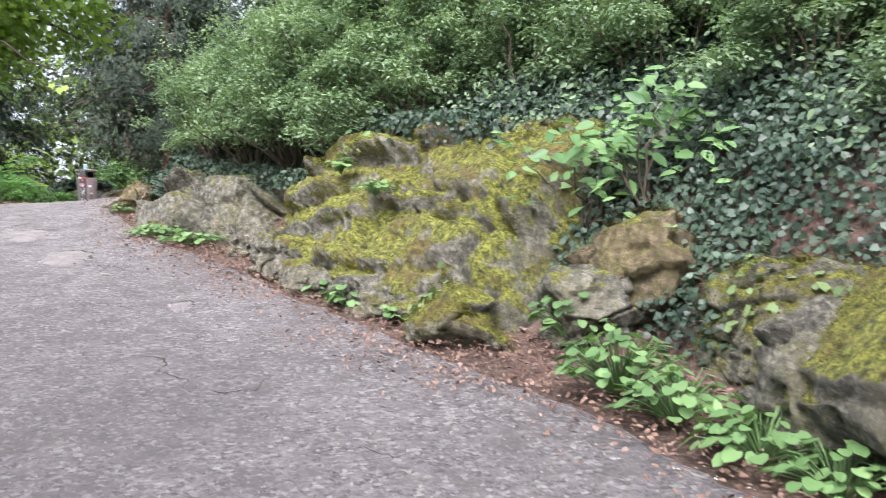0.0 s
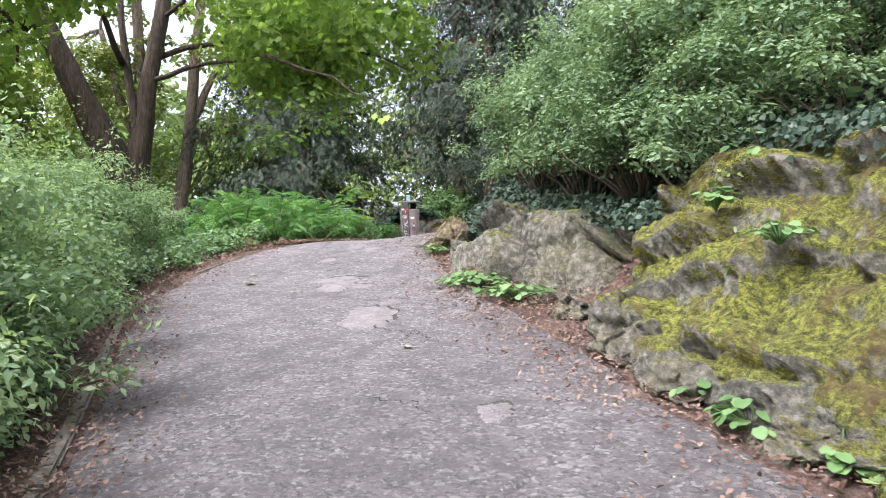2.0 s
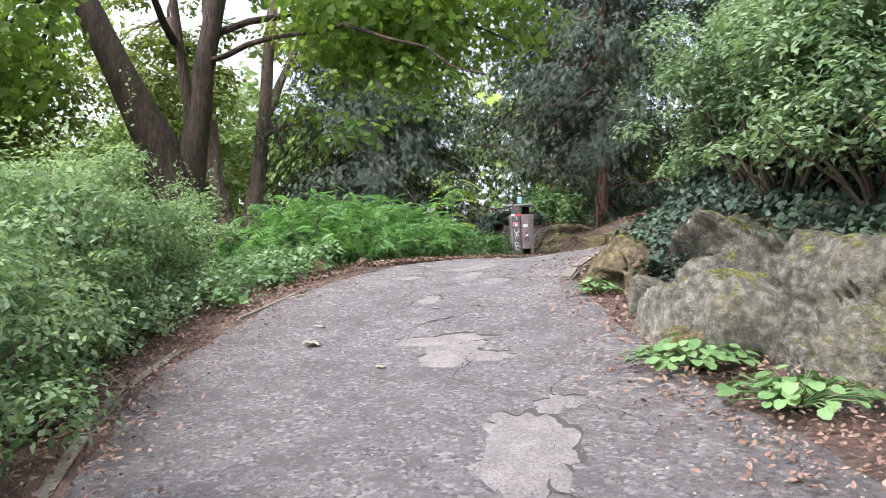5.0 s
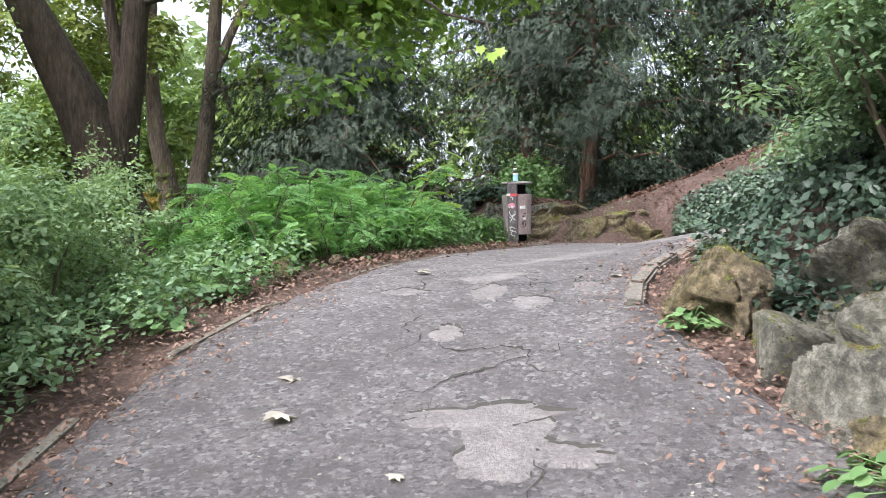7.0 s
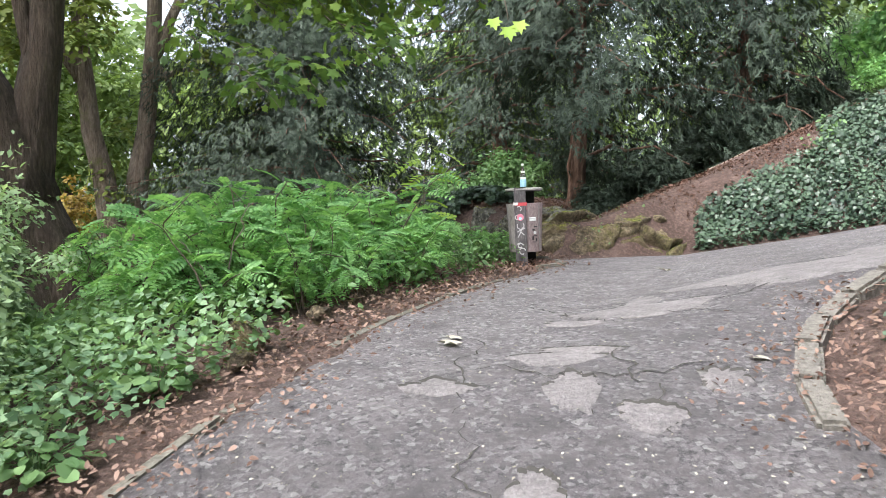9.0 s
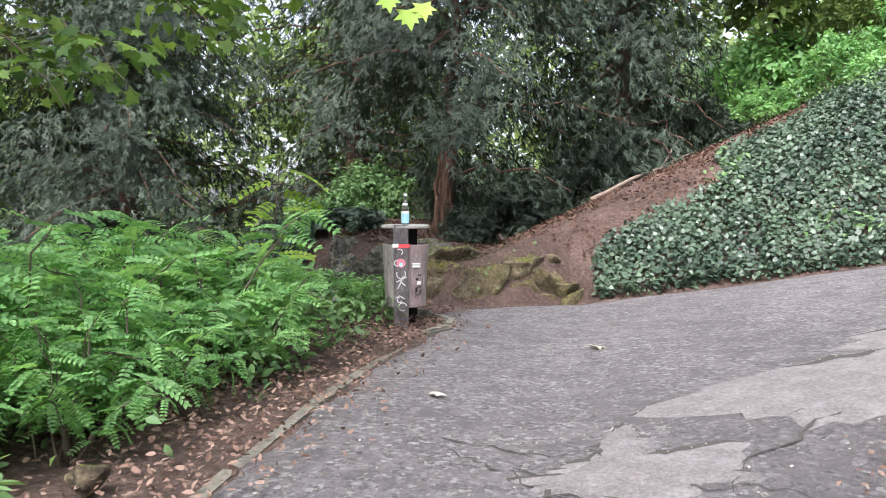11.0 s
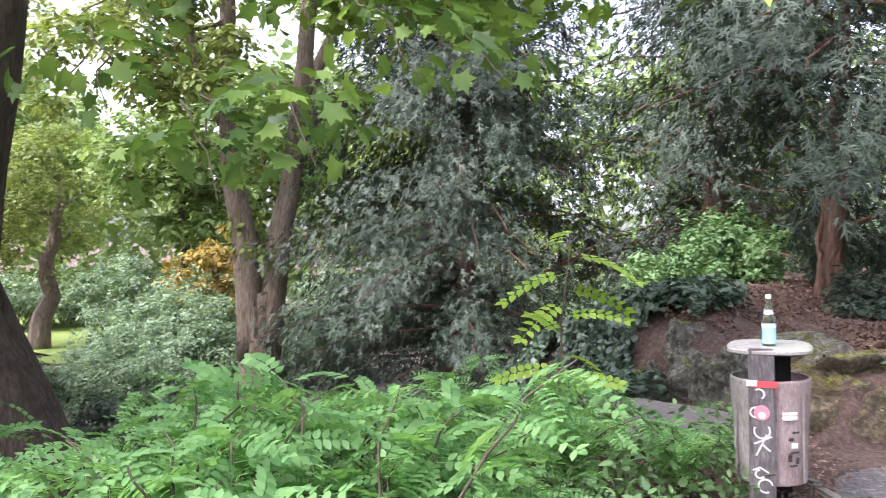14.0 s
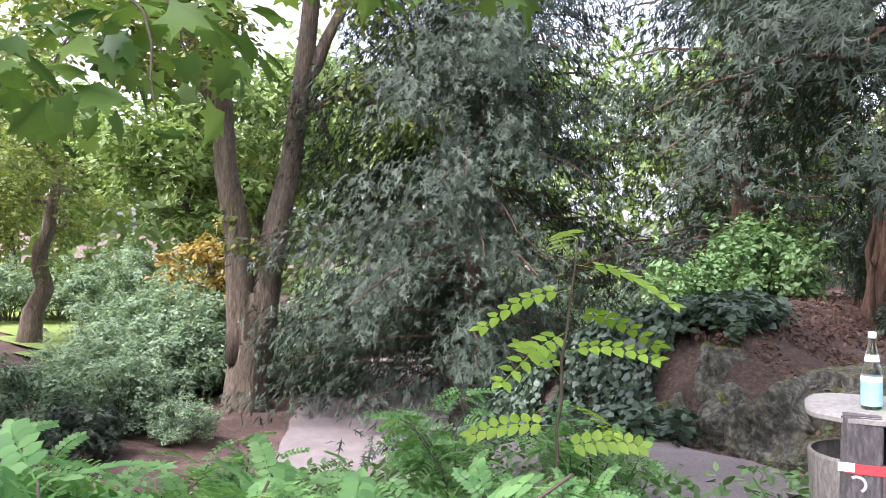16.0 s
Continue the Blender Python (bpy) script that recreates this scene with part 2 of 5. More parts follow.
M_POST = rough_surface("dark_weathered_post", (0.035, 0.03, 0.031), (0.09, 0.078, 0.08), (0.22, 0.195, 0.195), 4, 30, 0.85, 0.5, 0.006, stretch=(2, 2, 0.5))
M_CAP = rough_surface("lichen_concrete_cap", (0.19, 0.17, 0.155), (0.3, 0.275, 0.26), (0.43, 0.4, 0.38), 5, 40, 0.9, 0.5, 0.006, blot=(0.2, 0.26, 0.13), blot_scale=5, blot_from=0.55)
M_BLACK = plain("dark_inside", (0.012, 0.011, 0.011), 0.9)
M_WHITE = plain("white_paint", (0.75, 0.73, 0.7), 0.6, spread=0.08)
M_RED = plain("red_sticker", (0.55, 0.06, 0.07), 0.5)
M_PINK = plain("pink_sticker", (0.62, 0.2, 0.26), 0.5)
M_BLUE = plain("pale_blue_label", (0.36, 0.6, 0.72), 0.5, spread=0.1)
M_GRAFFITI = plain("grey_white_spray_paint", (0.52, 0.5, 0.49), 0.7)
M_INK = plain("black_marker", (0.03, 0.025, 0.025), 0.6)


def glass_mat():
    m, nt, bs = nodes_of("clear_bottle_glass")
    bs.inputs["Base Color"].default_value = (0.86, 0.95, 0.9, 1)
    bs.inputs["Roughness"].default_value, bs.inputs["Transmission Weight"].default_value, bs.inputs["IOR"].default_value = 0.03, 1.0, 1.45
    return m


M_GLASS = glass_mat()

# ---- plan: edges of the road and heights of the ground ----
LEFT = np.array([(-1.75, -14), (-1.8, -6), (-1.85, 0), (-2.45, 2.7), (-3.4, 4.25), (-4.6, 5.75), (-5.75, 7.1), (-6.95, 8.6), (-7.45, 9.9), (-7.4, 11.5),
                 (-7.45, 13.2), (-7.5, 15.2), (-7.42, 16.9), (-7.75, 18.3), (-6.7, 19.5), (-3.7, 19.95), (1.5, 20.2), (14, 20.8)])
RIGHT = np.array([(2.1, -14), (2.15, -6), (2.1, 0), (1.75, 2.2), (1.26, 3.1), (0.6, 4.2), (-0.75, 5.85), (-1.75, 7.2), (-2.9, 8.7), (-3.9, 10.0),
                  (-4.6, 10.95), (-4.97, 11.6), (-4.98, 12.2), (-4.8, 12.95), (-4.3, 13.7), (-3.0, 14.4), (1.5, 15.2), (14, 16.0)])
PROFILE_Y = [-40, -10, 0, 4.5, 5.9, 7.9, 9, 9.8, 11, 11.9, 13, 15, 17, 20.6, 60]
PROFILE_Z = [-3.2, -1.3, 0, 0.65, 0.9, 1.27, 1.42, 1.58, 1.9, 2.06, 2.13, 2.18, 2.2, 2.2, 2.2]
NORTH_X = [-300, -30, -18, -13, -11.3, -9.5, -7.8, -6.6, -3.7, 5, 300]
NORTH_Y = [120, 36, 26.5, 21.9, 20.7, 20.0, 18.9, 19.65, 20.1, 20.5, 24]
HILL = np.vstack([RIGHT, [(300, 30), (300, -60), (2.1, -60)]])
CREST = [(-7.75, 18.3), (-8.7, 20.6), (-9.6, 24), (-11, 30), (-13, 40), (-40, 400)]
WEST = np.vstack([LEFT[:14], CREST[1:], [(-400, 400), (-400, -60), (-1.75, -60)]])


def smooth(a, b, v):
    t = np.clip((v - a) / (b - a), 0, 1)
    return t * t * (3 - 2 * t)


def inside(x, y, poly):
    r = np.zeros(x.shape, bool)
    for (x0, y0), (x1, y1) in zip(poly, np.roll(poly, -1, 0)):
        if y0 != y1:
            r ^= ((y0 > y) != (y1 > y)) & (x < (x1 - x0) * (y - y0) / (y1 - y0) + x0)
    return r


def away(x, y, line):
    best = np.full(x.shape, 1e9)
    for (x0, y0), (x1, y1) in zip(line[:-1], line[1:]):
        dx, dy = x1 - x0, y1 - y0
        t = np.clip(((x - x0) * dx + (y - y0) * dy) / (dx * dx + dy * dy), 0, 1)
        best = np.minimum(best, np.hypot(x - x0 - t * dx, y - y0 - t * dy))
    return best


def profile(y):
    return sum(np.interp(y + o, PROFILE_Y, PROFILE_Z) for o in (-0.6, -0.3, 0, 0.3, 0.6)) / 5


def heights(x, y):
    """Height of the bare ground at arrays of places."""
    x, y = np.asarray(x, float), np.asarray(y, float)
    z = profile(y) + 0.17 * np.clip(x + 6.3, 0, 12) * smooth(11, 14, y)
    hill = np.where(inside(x, y, HILL), away(x, y, RIGHT), 0)
    rocky = 1 - smooth(10.6, 12.2, y)
    z = z + (0.35 + 0.75 * rocky) * smooth(0.15 + 0.45 * rocky, 1.15 + 0.9 * rocky, hill) + 0.54 * np.clip(hill - 0.7 - 0.6 * rocky, 0, 7)
    west = np.where(inside(x, y, WEST), away(x, y, LEFT[:14]), 0)
    drop = np.where(west < 3.3, 0.045 * west ** 2, 0.49 + 0.297 * (west - 3.3))
    drop = drop * smooth(0, 4.2, away(x, y, np.array(CREST)))
    low = np.minimum(z, -0.5)
    z = np.where(west > 0, np.maximum(z - drop, low), z)
    dn = y - np.interp(x, NORTH_X, NORTH_Y)
    plane = np.clip(3.5 + 0.5 * (x + 6.29) + 0.04 * np.clip(y - 24, -6, 20), -9, 7.2)
    amp = 0.5 + 0.4 * smooth(8.6, 10.0, -x) - 0.65 * smooth(11.5, 16.5, -x)
    rise = np.maximum(plane - z, amp)
    face = (0.85 + 0.9 * smooth(6.1, 7.2, -x)) * np.clip(dn, 1e-6, 30)
    step = np.where(dn > 0, rise * face / (np.abs(rise) ** 4 + face ** 4) ** 0.25, 0)
    z = z + step
    return z


def gz(x, y):
    return float(heights(np.array([x]), np.array([y]))[0])


# ---- mesh helpers ----
def mesh_from(name, verts, faces, material=None, smoothed=False):
    me = bpy.data.meshes.new(name)
    me.from_pydata([tuple(v) for v in verts], [], [tuple(f) for f in faces])
    if material:
        me.materials.append(material)
    if smoothed:
        me.polygons.foreach_set("use_smooth", [True] * len(me.polygons))
    me.update()
    return me


def child(name, data, parent, label="", m=None):
    ob = new(name, data)
    ob.parent = parent
    if m is not None:
        ob.matrix_basis = m
    return tagged(ob, label)


def part(name, bm, material, parent, label="", m=None):
    me = bpy.data.meshes.new(name)
    bm.to_mesh(me)
    bm.free()
    me.materials.append(material)
    return child(name, me, parent, label, m)


def thing(name, label, category, group="", m=None):
    ob = new(name)
    if m is not None:
        ob.matrix_basis = m
    return tagged(ob, label, category, group)


OVATE = ([(0, 0, 0), (0.25, 0.24, 0.05), (0.62, 0.22, 0.04), (1, 0, -0.06), (0.62, -0.22, 0.04), (0.25, -0.24, 0.05)], [(0, 3, 2, 1), (0, 5, 4, 3)])
DIAMOND = ([(0, 0, 0), (0.42, 0.27, 0.05), (1, 0, -0.06), (0.42, -0.27, 0.05)], [(0, 2, 1), (0, 3, 2)])
SLIM = ([(0, 0, 0), (0.45, 0.16, 0.04), (1, 0, -0.05), (0.45, -0.16, 0.04)], [(0, 2, 1), (0, 3, 2)])
ROUND = ([(0, 0, 0), (-0.08, 0.3, 0.03), (0.3, 0.5, 0.06), (0.75, 0.36, 0.02), (1, 0, -0.05), (0.75, -0.36, 0.02), (0.3, -0.5, 0.06), (-0.08, -0.3, 0.03)],
         [(0, 4, 3, 2, 1), (0, 7, 6, 5, 4)])
IVY = ([(0, 0, 0), (-0.12, 0.36, 0.02), (0.42, 0.46, 0.04), (1, 0, -0.06), (0.42, -0.46, 0.04), (-0.12, -0.36, 0.02)], [(0, 3, 2, 1), (0, 5, 4, 3)])
MAPLE = ([(0, 0, 0), (-0.12, 0.42, -0.02), (0.2, 0.34, 0.05), (0.42, 0.62, -0.04), (0.5, 0.3, 0.05), (0.72, 0.34, 0.0), (0.7, 0.15, 0.04), (1, 0, -0.1),
          (0.7, -0.15, 0.04), (0.72, -0.34, 0.0), (0.5, -0.3, 0.05), (0.42, -0.62, -0.04), (0.2, -0.34, 0.05), (-0.12, -0.42, -0.02)],
         [(0, 7, 6, 5, 4, 3, 2, 1), (0, 13, 12, 11, 10, 9, 8, 7)])


def frond_shape(pairs, leaflet):
    """A pinnate leaf: a thin stalk with pairs of oval leaflets and one at the end, drooping to its tip."""
    vs, fs = [], []

    def droop(u):
        return 0.16 * u - 0.5 * u * u
    spots = [(0.2 + 0.74 * i / (pairs - 1), s) for i in range(pairs) for s in (1, -1)] + [(0.96, 0)]
    for u, s in spots:
        ang = s * 1.15
        ln = leaflet * (1.0 - 0.35 * abs(u - 0.5))
        b = len(vs)
        for a, c, w in OVATE[0]:
            px, py = a * ln, c * ln * 1.25
            vs.append((u + px * math.cos(ang) - py * math.sin(ang), px * math.sin(ang) + py * math.cos(ang), droop(u) - 0.1 * a * ln * abs(s) + w * ln))
        fs += [tuple(b + k for k in f) for f in OVATE[1]]
    b = len(vs)
    for u in (0, 0.5, 0.97):
        vs += [(u, 0.006, droop(u)), (u, -0.006, droop(u))]
    fs += [(b, b + 1, b + 3, b + 2), (b + 2, b + 3, b + 5, b + 4)]
    return vs, fs


def spray_shape():
    """A flat evergreen spray: a main shoot and side shoots, hanging at the ends."""
    vs, fs = [], []
    for u, ang, ln in ((0, 0, 1.0), (0.15, 0.8, 0.42), (0.2, -0.8, 0.42), (0.48, 0.72, 0.38), (0.56, -0.72, 0.34)):
        b = len(vs)
        for a, c in ((0, 0), (0.4, 0.075), (1, 0), (0.4, -0.075)):
            px, py = a * ln, c
            q = u + px * math.cos(ang)
            vs.append((q, px * math.sin(ang) + py * math.cos(ang), -0.3 * q * q))
        fs += [(b, b + 2, b + 1), (b, b + 3, b + 2)]
    return vs, fs


FROND = frond_shape(7, 0.2)
SPRAY = spray_shape()


def unit(v):
    return v / np.maximum(np.linalg.norm(v, axis=-1, keepdims=True), 1e-9)


def leaf_mesh(name, shape, P, N, sizes, material, rng, tip=None, wobble=1.0):
    """One mesh of many leaves: shape laid at each point of P, facing N, its tip along tip (or any way round)."""
    tv, tf = np.array(shape[0], float), shape[1]
    n, k = len(P), len(tv)
    N = unit(N)
    T = rng.normal(size=(n, 3)) * wobble + (0 if tip is None else tip)
    T = unit(T - N * np.sum(T * N, 1, keepdims=True))
    B = np.cross(N, T)
    V = P[:, None] + sizes[:, None, None] * (tv[None, :, :1] * T[:, None] + tv[None, :, 1:2] * B[:, None] + tv[None, :, 2:] * N[:, None])
    counts = np.array([len(f) for f in tf])
    flat = np.concatenate([np.array(f) for f in tf])
    loops = (flat[None] + (np.arange(n) * k)[:, None]).ravel()
    totals = np.tile(counts, n)
    me = bpy.data.meshes.new(name)
    me.vertices.add(n * k)
    me.vertices.foreach_set("co", V.astype(np.float32).ravel())
    me.loops.add(len(loops))
    me.loops.foreach_set("vertex_index", loops.astype(np.int32))
    me.polygons.add(len(totals))
    me.polygons.foreach_set("loop_start", np.concatenate([[0], np.cumsum(totals)[:-1]]).astype(np.int32))
    me.materials.append(material)
    me.update(calc_edges=True)
    return me


def tube(verts, faces, pts, radii, segs=8, rough=0.0, seed=0):
    """Adds a tapered tube along pts to verts and faces."""
    base = len(verts)
    pts = [Vector(p) for p in pts]
    for i, p in enumerate(pts):
        d = (pts[min(i + 1, len(pts) - 1)] - pts[max(i - 1, 0)]).normalized()
        a = d.cross(Vector((0.3, 1, 0.1)) if abs(d.y) < 0.9 else Vector((1, 0, 0))).normalized()
        b = d.cross(a)
        for s in range(segs):
            t = 2 * math.pi * s / segs
            r = radii[i]
            if rough:
                r *= 1 + rough * noise.noise(Vector((math.cos(t) * 1.7 + seed, math.sin(t) * 1.7, i * 0.35)))
            verts.append(p + (a * math.cos(t) + b * math.sin(t)) * r)
    for i in range(len(pts) - 1):
        for s in range(segs):
            q = (s + 1) % segs
            faces.append((base + i * segs + s, base + i * segs + q, base + (i + 1) * segs + q, base + (i + 1) * segs + s))
    faces.append(tuple(base + s for s in range(segs))[::-1])
    faces.append(tuple(base + (len(pts) - 1) * segs + s for s in range(segs)))


def bend(a, b, n, sag, rng, jitter):
    """Points from a to b that bow by sag and stray by jitter."""
    a, b = np.array(a, float), np.array(b, float)
    out = []
    for i in range(n):
        t = i / (n - 1)
        w = math.sin(math.pi * t)
        out.append(a + (b - a) * t + np.array([0, 0, sag * w]) + rng.normal(size=3) * jitter * w)
    return out


def limb_mesh(name, runs, material, rng, segs=8, rough=0.12):
    vs, fs = [], []
    for k, (pts, r0, r1) in enumerate(runs):
        n = len(pts)
        tube(vs, fs, pts, [r0 + (r1 - r0) * (i / (n - 1)) ** 0.8 for i in range(n)], segs, rough, k * 3.1)
    return mesh_from(name, vs, fs, material, True)


def blobs(rng, centres, radii, per, squash=0.75, up=0.5):
    """Leaf places on loose shells about the centres, with normals outward and up."""
    P, N = [], []
    for c, r, n in zip(centres, radii, per):
        d = unit(rng.normal(size=(n, 3)) + (0, 0, up * 0.6))
        rad = r * (0.45 + 0.6 * rng.random((n, 1)) ** 0.6)
        P.append(np.array(c) + d * rad * (1, 1, squash))
        N.append(d + (0, 0, up) + rng.normal(size=(n, 3)) * 0.45)
    return np.vstack(P), np.vstack(N)


# ---- ground, road, kerbs ----
def axis(spans):
    out = []
    for a, b, step in spans:
        out += list(np.arange(a, b, step))
    return np.array(out + [spans[-1][1]])


def sheet(name, xs, ys, lift, material):
    X, Y = np.meshgrid(xs, ys)
    Z = heights(X.ravel(), Y.ravel()).reshape(X.shape) + lift(X, Y)
    nx, ny = len(xs), len(ys)
    v = np.stack([X, Y, Z], -1).reshape(-1, 3)
    f = [(j * nx + i, j * nx + i + 1, (j + 1) * nx + i + 1, (j + 1) * nx + i) for j in range(ny - 1) for i in range(nx - 1)]
    return mesh_from(name, v, f, material, True)


def rumple(X, Y):
    on_road = away(X.ravel(), Y.ravel(), LEFT).reshape(X.shape)
    amp = (0.035 + 0.04 * (Y > 20)) * smooth(0.2, 1.0, on_road) * (np.abs(X) < 60)
    return amp * (np.sin(X * 3.1 + Y * 1.7) * np.sin(Y * 2.3 - X * 1.1)) * (1 - (inside(X, Y, np.vstack([LEFT, RIGHT[::-1]])) * 1.0)) - 0.02


ground = new("ground", sheet("ground", axis([(-420, -60, 40), (-60, -30, 0.9), (-30, -14, 0.4), (-14, 5, 0.2), (5, 30, 1.0), (30, 420, 40)]),
                             axis([(-420, -20, 40), (-20, 2, 0.8), (2, 25, 0.2), (25, 36, 0.4), (36, 60, 0.9), (60, 420, 40)]), rumple, M_SOIL))
tagged(ground, "brown leafy soil of a wooded park slope", "ground", kind="structure")


def along(line, s):
    """Places on a polyline at even arc shares s, rounded at the corners."""
    i = np.arange(len(line))
    u = s * (len(line) - 1)
    return np.stack([sum(np.interp(np.clip(u + o, 0, len(line) - 1), i, line[:, k]) for o in (-0.4, -0.2, 0, 0.2, 0.4)) / 5 for k in (0, 1)], -1)


def road_mesh(name, left, right, n, m, lift, material, ragged, rng):
    s = np.linspace(0, 1, n)
    A, B = along(left, s), along(right, s)
    wav = np.cumsum(rng.normal(size=(2, n)), 1)
    wav = wav - np.stack([np.convolve(w, np.ones(25) / 25, "same") for w in wav])
    side = unit(B - A)
    A, B = A + side * (wav[0] * ragged)[:, None], B - side * (wav[1] * ragged)[:, None]
    u = np.linspace(0, 1, m)
    P = A[:, None] * (1 - u)[None, :, None] + B[:, None] * u[None, :, None]
    Z = heights(P[..., 0].ravel(), P[..., 1].ravel()).reshape(n, m)
    Z = profile(P[..., 1]) + 0.17 * np.clip(P[..., 0] + 6.3, 0, 12) * smooth(11, 14, P[..., 1]) if lift is None else Z + lift
    Z = Z + 0.012 + 0.01 * np.sin(P[..., 0] * 2.3) * np.sin(P[..., 1] * 1.9)
    Z[:, 0] -= 0.03
    Z[:, -1] -= 0.03
    v = np.concatenate([P, Z[..., None]], -1).reshape(-1, 3)
    f = [(i * m + j, i * m + j + 1, (i + 1) * m + j + 1, (i + 1) * m + j) for i in range(n - 1) for j in range(m - 1)]
    return mesh_from(name, v, f, material, True)


rng = np.random.default_rng(5)
road = new("road", road_mesh("road", LEFT, RIGHT, 360, 26, None, M_ASPHALT, 0.02, rng))
tagged(road, "worn grey asphalt park path climbing and bending", "path", kind="structure")


def road_z(x, y):
    return float(profile(np.array([y]))[0] + 0.17 * np.clip(x + 6.3, 0, 12) * smooth(11, 14, y)) + 0.012 + 0.01 * math.sin(x * 2.3) * math.sin(y * 1.9)


def patch_mesh(name, cx, cy, rx, ry, turn, seed, lift, material, pts=64, rough=0.5):
    """A flat ragged flake lying on the road."""
    c, s = math.cos(radians(turn)), math.sin(radians(turn))
    rings, vs, fs = 4, [(cx, cy, road_z(cx, cy) + lift)], []
    for k in range(1, rings + 1):
        for i in range(pts):
            t = 2 * math.pi * i / pts
            r = (1 + rough * noise.noise(Vector((math.cos(t) * 1.1 + seed * 7.3, math.sin(t) * 1.1, seed)))
                 + rough * 0.6 * noise.noise(Vector((math.cos(t) * 3.3 + seed, math.sin(t) * 3.3, seed * 2.0)))
                 + rough * 0.3 * noise.noise(Vector((math.cos(t) * 11 + seed, math.sin(t) * 11, seed * 2.0)))) * k / rings
            a, b = math.cos(t) * rx * r, math.sin(t) * ry * r
            x, y = cx + a * c - b * s, cy + a * s + b * c
            vs.append((x, y, road_z(x, y) + lift * (1 if k < rings else 0.2)))
    for i in range(pts):
        j = (i + 1) % pts
        fs.append((0, 1 + i, 1 + j))
        for k in range(rings - 1):
            fs.append((1 + k * pts + i, 1 + (k + 1) * pts + i, 1 + (k + 1) * pts + j, 1 + k * pts + j))
    return mesh_from(name, vs, fs, material)


PATCHES = [(-3.95, 8.15, 0.22, 0.5, 30, 1), (-4.02, 8.75, 0.14, 0.16, 0, 2), (-5.25, 9.75, 0.32, 0.12, 20, 3), (-4.8, 9.5, 0.18, 0.1, 0, 4), (-5.08, 9.5, 0.2, 0.3, 10, 5),
           (-5.98, 11.55, 0.16, 0.3, 15, 6), (-5.6, 11.35, 0.17, 0.2, 40, 7), (-5.9, 13.1, 0.42, 0.24, 15, 8), (-5.95, 13.45, 0.1, 0.32, 0, 9), (-6.22, 12.72, 0.22, 0.13, 10, 10),
           (-4.75, 14.2, 0.95, 0.55, 32, 11), (-6.6, 11.45, 0.24, 0.12, 0, 12), (-6.15, 11.95, 0.3, 0.16, 10, 13), (-5.35, 11.75, 0.14, 0.2, 0, 14), (-5.9, 10.7, 0.14, 0.2, 20, 15),
           (-6.05, 12.08, 0.26, 0.1, 5, 17), (-2.05, 6.1, 0.1, 0.16, 20, 19), (-3.6, 15.3, 1.1, 0.5, 25, 18)]
for px, py, rx, ry, turn, seed in PATCHES:
    if 10 < py < 13:
        rx, ry = rx * 0.75, ry * 0.75
    child("broken_edge", patch_mesh("broken_edge", px - 0.006, py + 0.03, rx * 1.015, ry * 1.015, turn, seed + 0.02, 0.005, M_CRACK), road, "dark broken asphalt edge")
    child("asphalt_patch", patch_mesh("asphalt_patch", px, py, rx, ry, turn, seed, 0.01, M_PATCH), road, "paler smooth patch of the older asphalt")


def crack_mesh(name, a, b, wide, seed):
    n, vs, fs = 26, [], []
    a, b = Vector((*a, 0)), Vector((*b, 0))
    d = (b - a).normalized()
    side = Vector((-d.y, d.x, 0))
    for i in range(n):
        t = i / (n - 1)
        p = a.lerp(b, t) + side * 0.22 * noise.noise(Vector((t * 4, seed, 0))) + side * 0.07 * noise.noise(Vector((t * 15, seed, 3)))
        w = 0.6 * wide * (0.2 + abs(noise.noise(Vector((t * 9, seed, 7)))) * 2) * math.sin(math.pi * (0.05 + 0.9 * t))
        for k in (-1, 1):
            q = p + side * k * w
            vs.append((q.x, q.y, road_z(q.x, q.y) + 0.007))
    for i in range(n - 1):
        fs.append((2 * i, 2 * i + 1, 2 * i + 3, 2 * i + 2))
    return mesh_from(name, vs, fs, M_CRACK)


for k, (a, b, w) in enumerate([((-4.6, 9.0), (-5.6, 9.9), 0.014), ((-6.5, 13.1), (-5.3, 12.8), 0.016), ((-5.4, 13.4), (-3.2, 15.4), 0.02),
                               ((-3.4, 8.4), (-4.4, 9.2), 0.012), ((-6.4, 11.2), (-6.8, 12.5), 0.01), ((-1.2, 4.2), (-2.0, 5.0), 0.01),
                               ((-7.0, 13.5), (-5.9, 13.3), 0.014), ((-6.7, 13.35), (-5.9, 12.7), 0.024), ((-6.2, 13.15), (-5.95, 13.75), 0.018), ((-5.55, 12.85), (-4.5, 14.6), 0.03), ((-5.8, 9.8), (-5.15, 10.65), 0.02), ((-5.9, 10.65), (-5.05, 10.3), 0.022),
                               ((-6.5, 11.75), (-5.4, 11.9), 0.02), ((-6.0, 10.2), (-6.3, 11.2), 0.014), ((-5.5, 11.2), (-5.9, 12.2), 0.02), ((-3.9, 8.0), (-3.2, 7.3), 0.014), ((-2.9, 7.4), (-3.6, 7.75), 0.016), ((-0.6, 3.4), (0.2, 3.2), 0.014), ((-1.6, 3.9), (-0.9, 4.3), 0.012), ((-2.4, 6.0), (-3.0, 6.3), 0.01)]):
    child("crack", crack_mesh("crack", a, b, w, k * 2.7), road, "open crack in the asphalt")


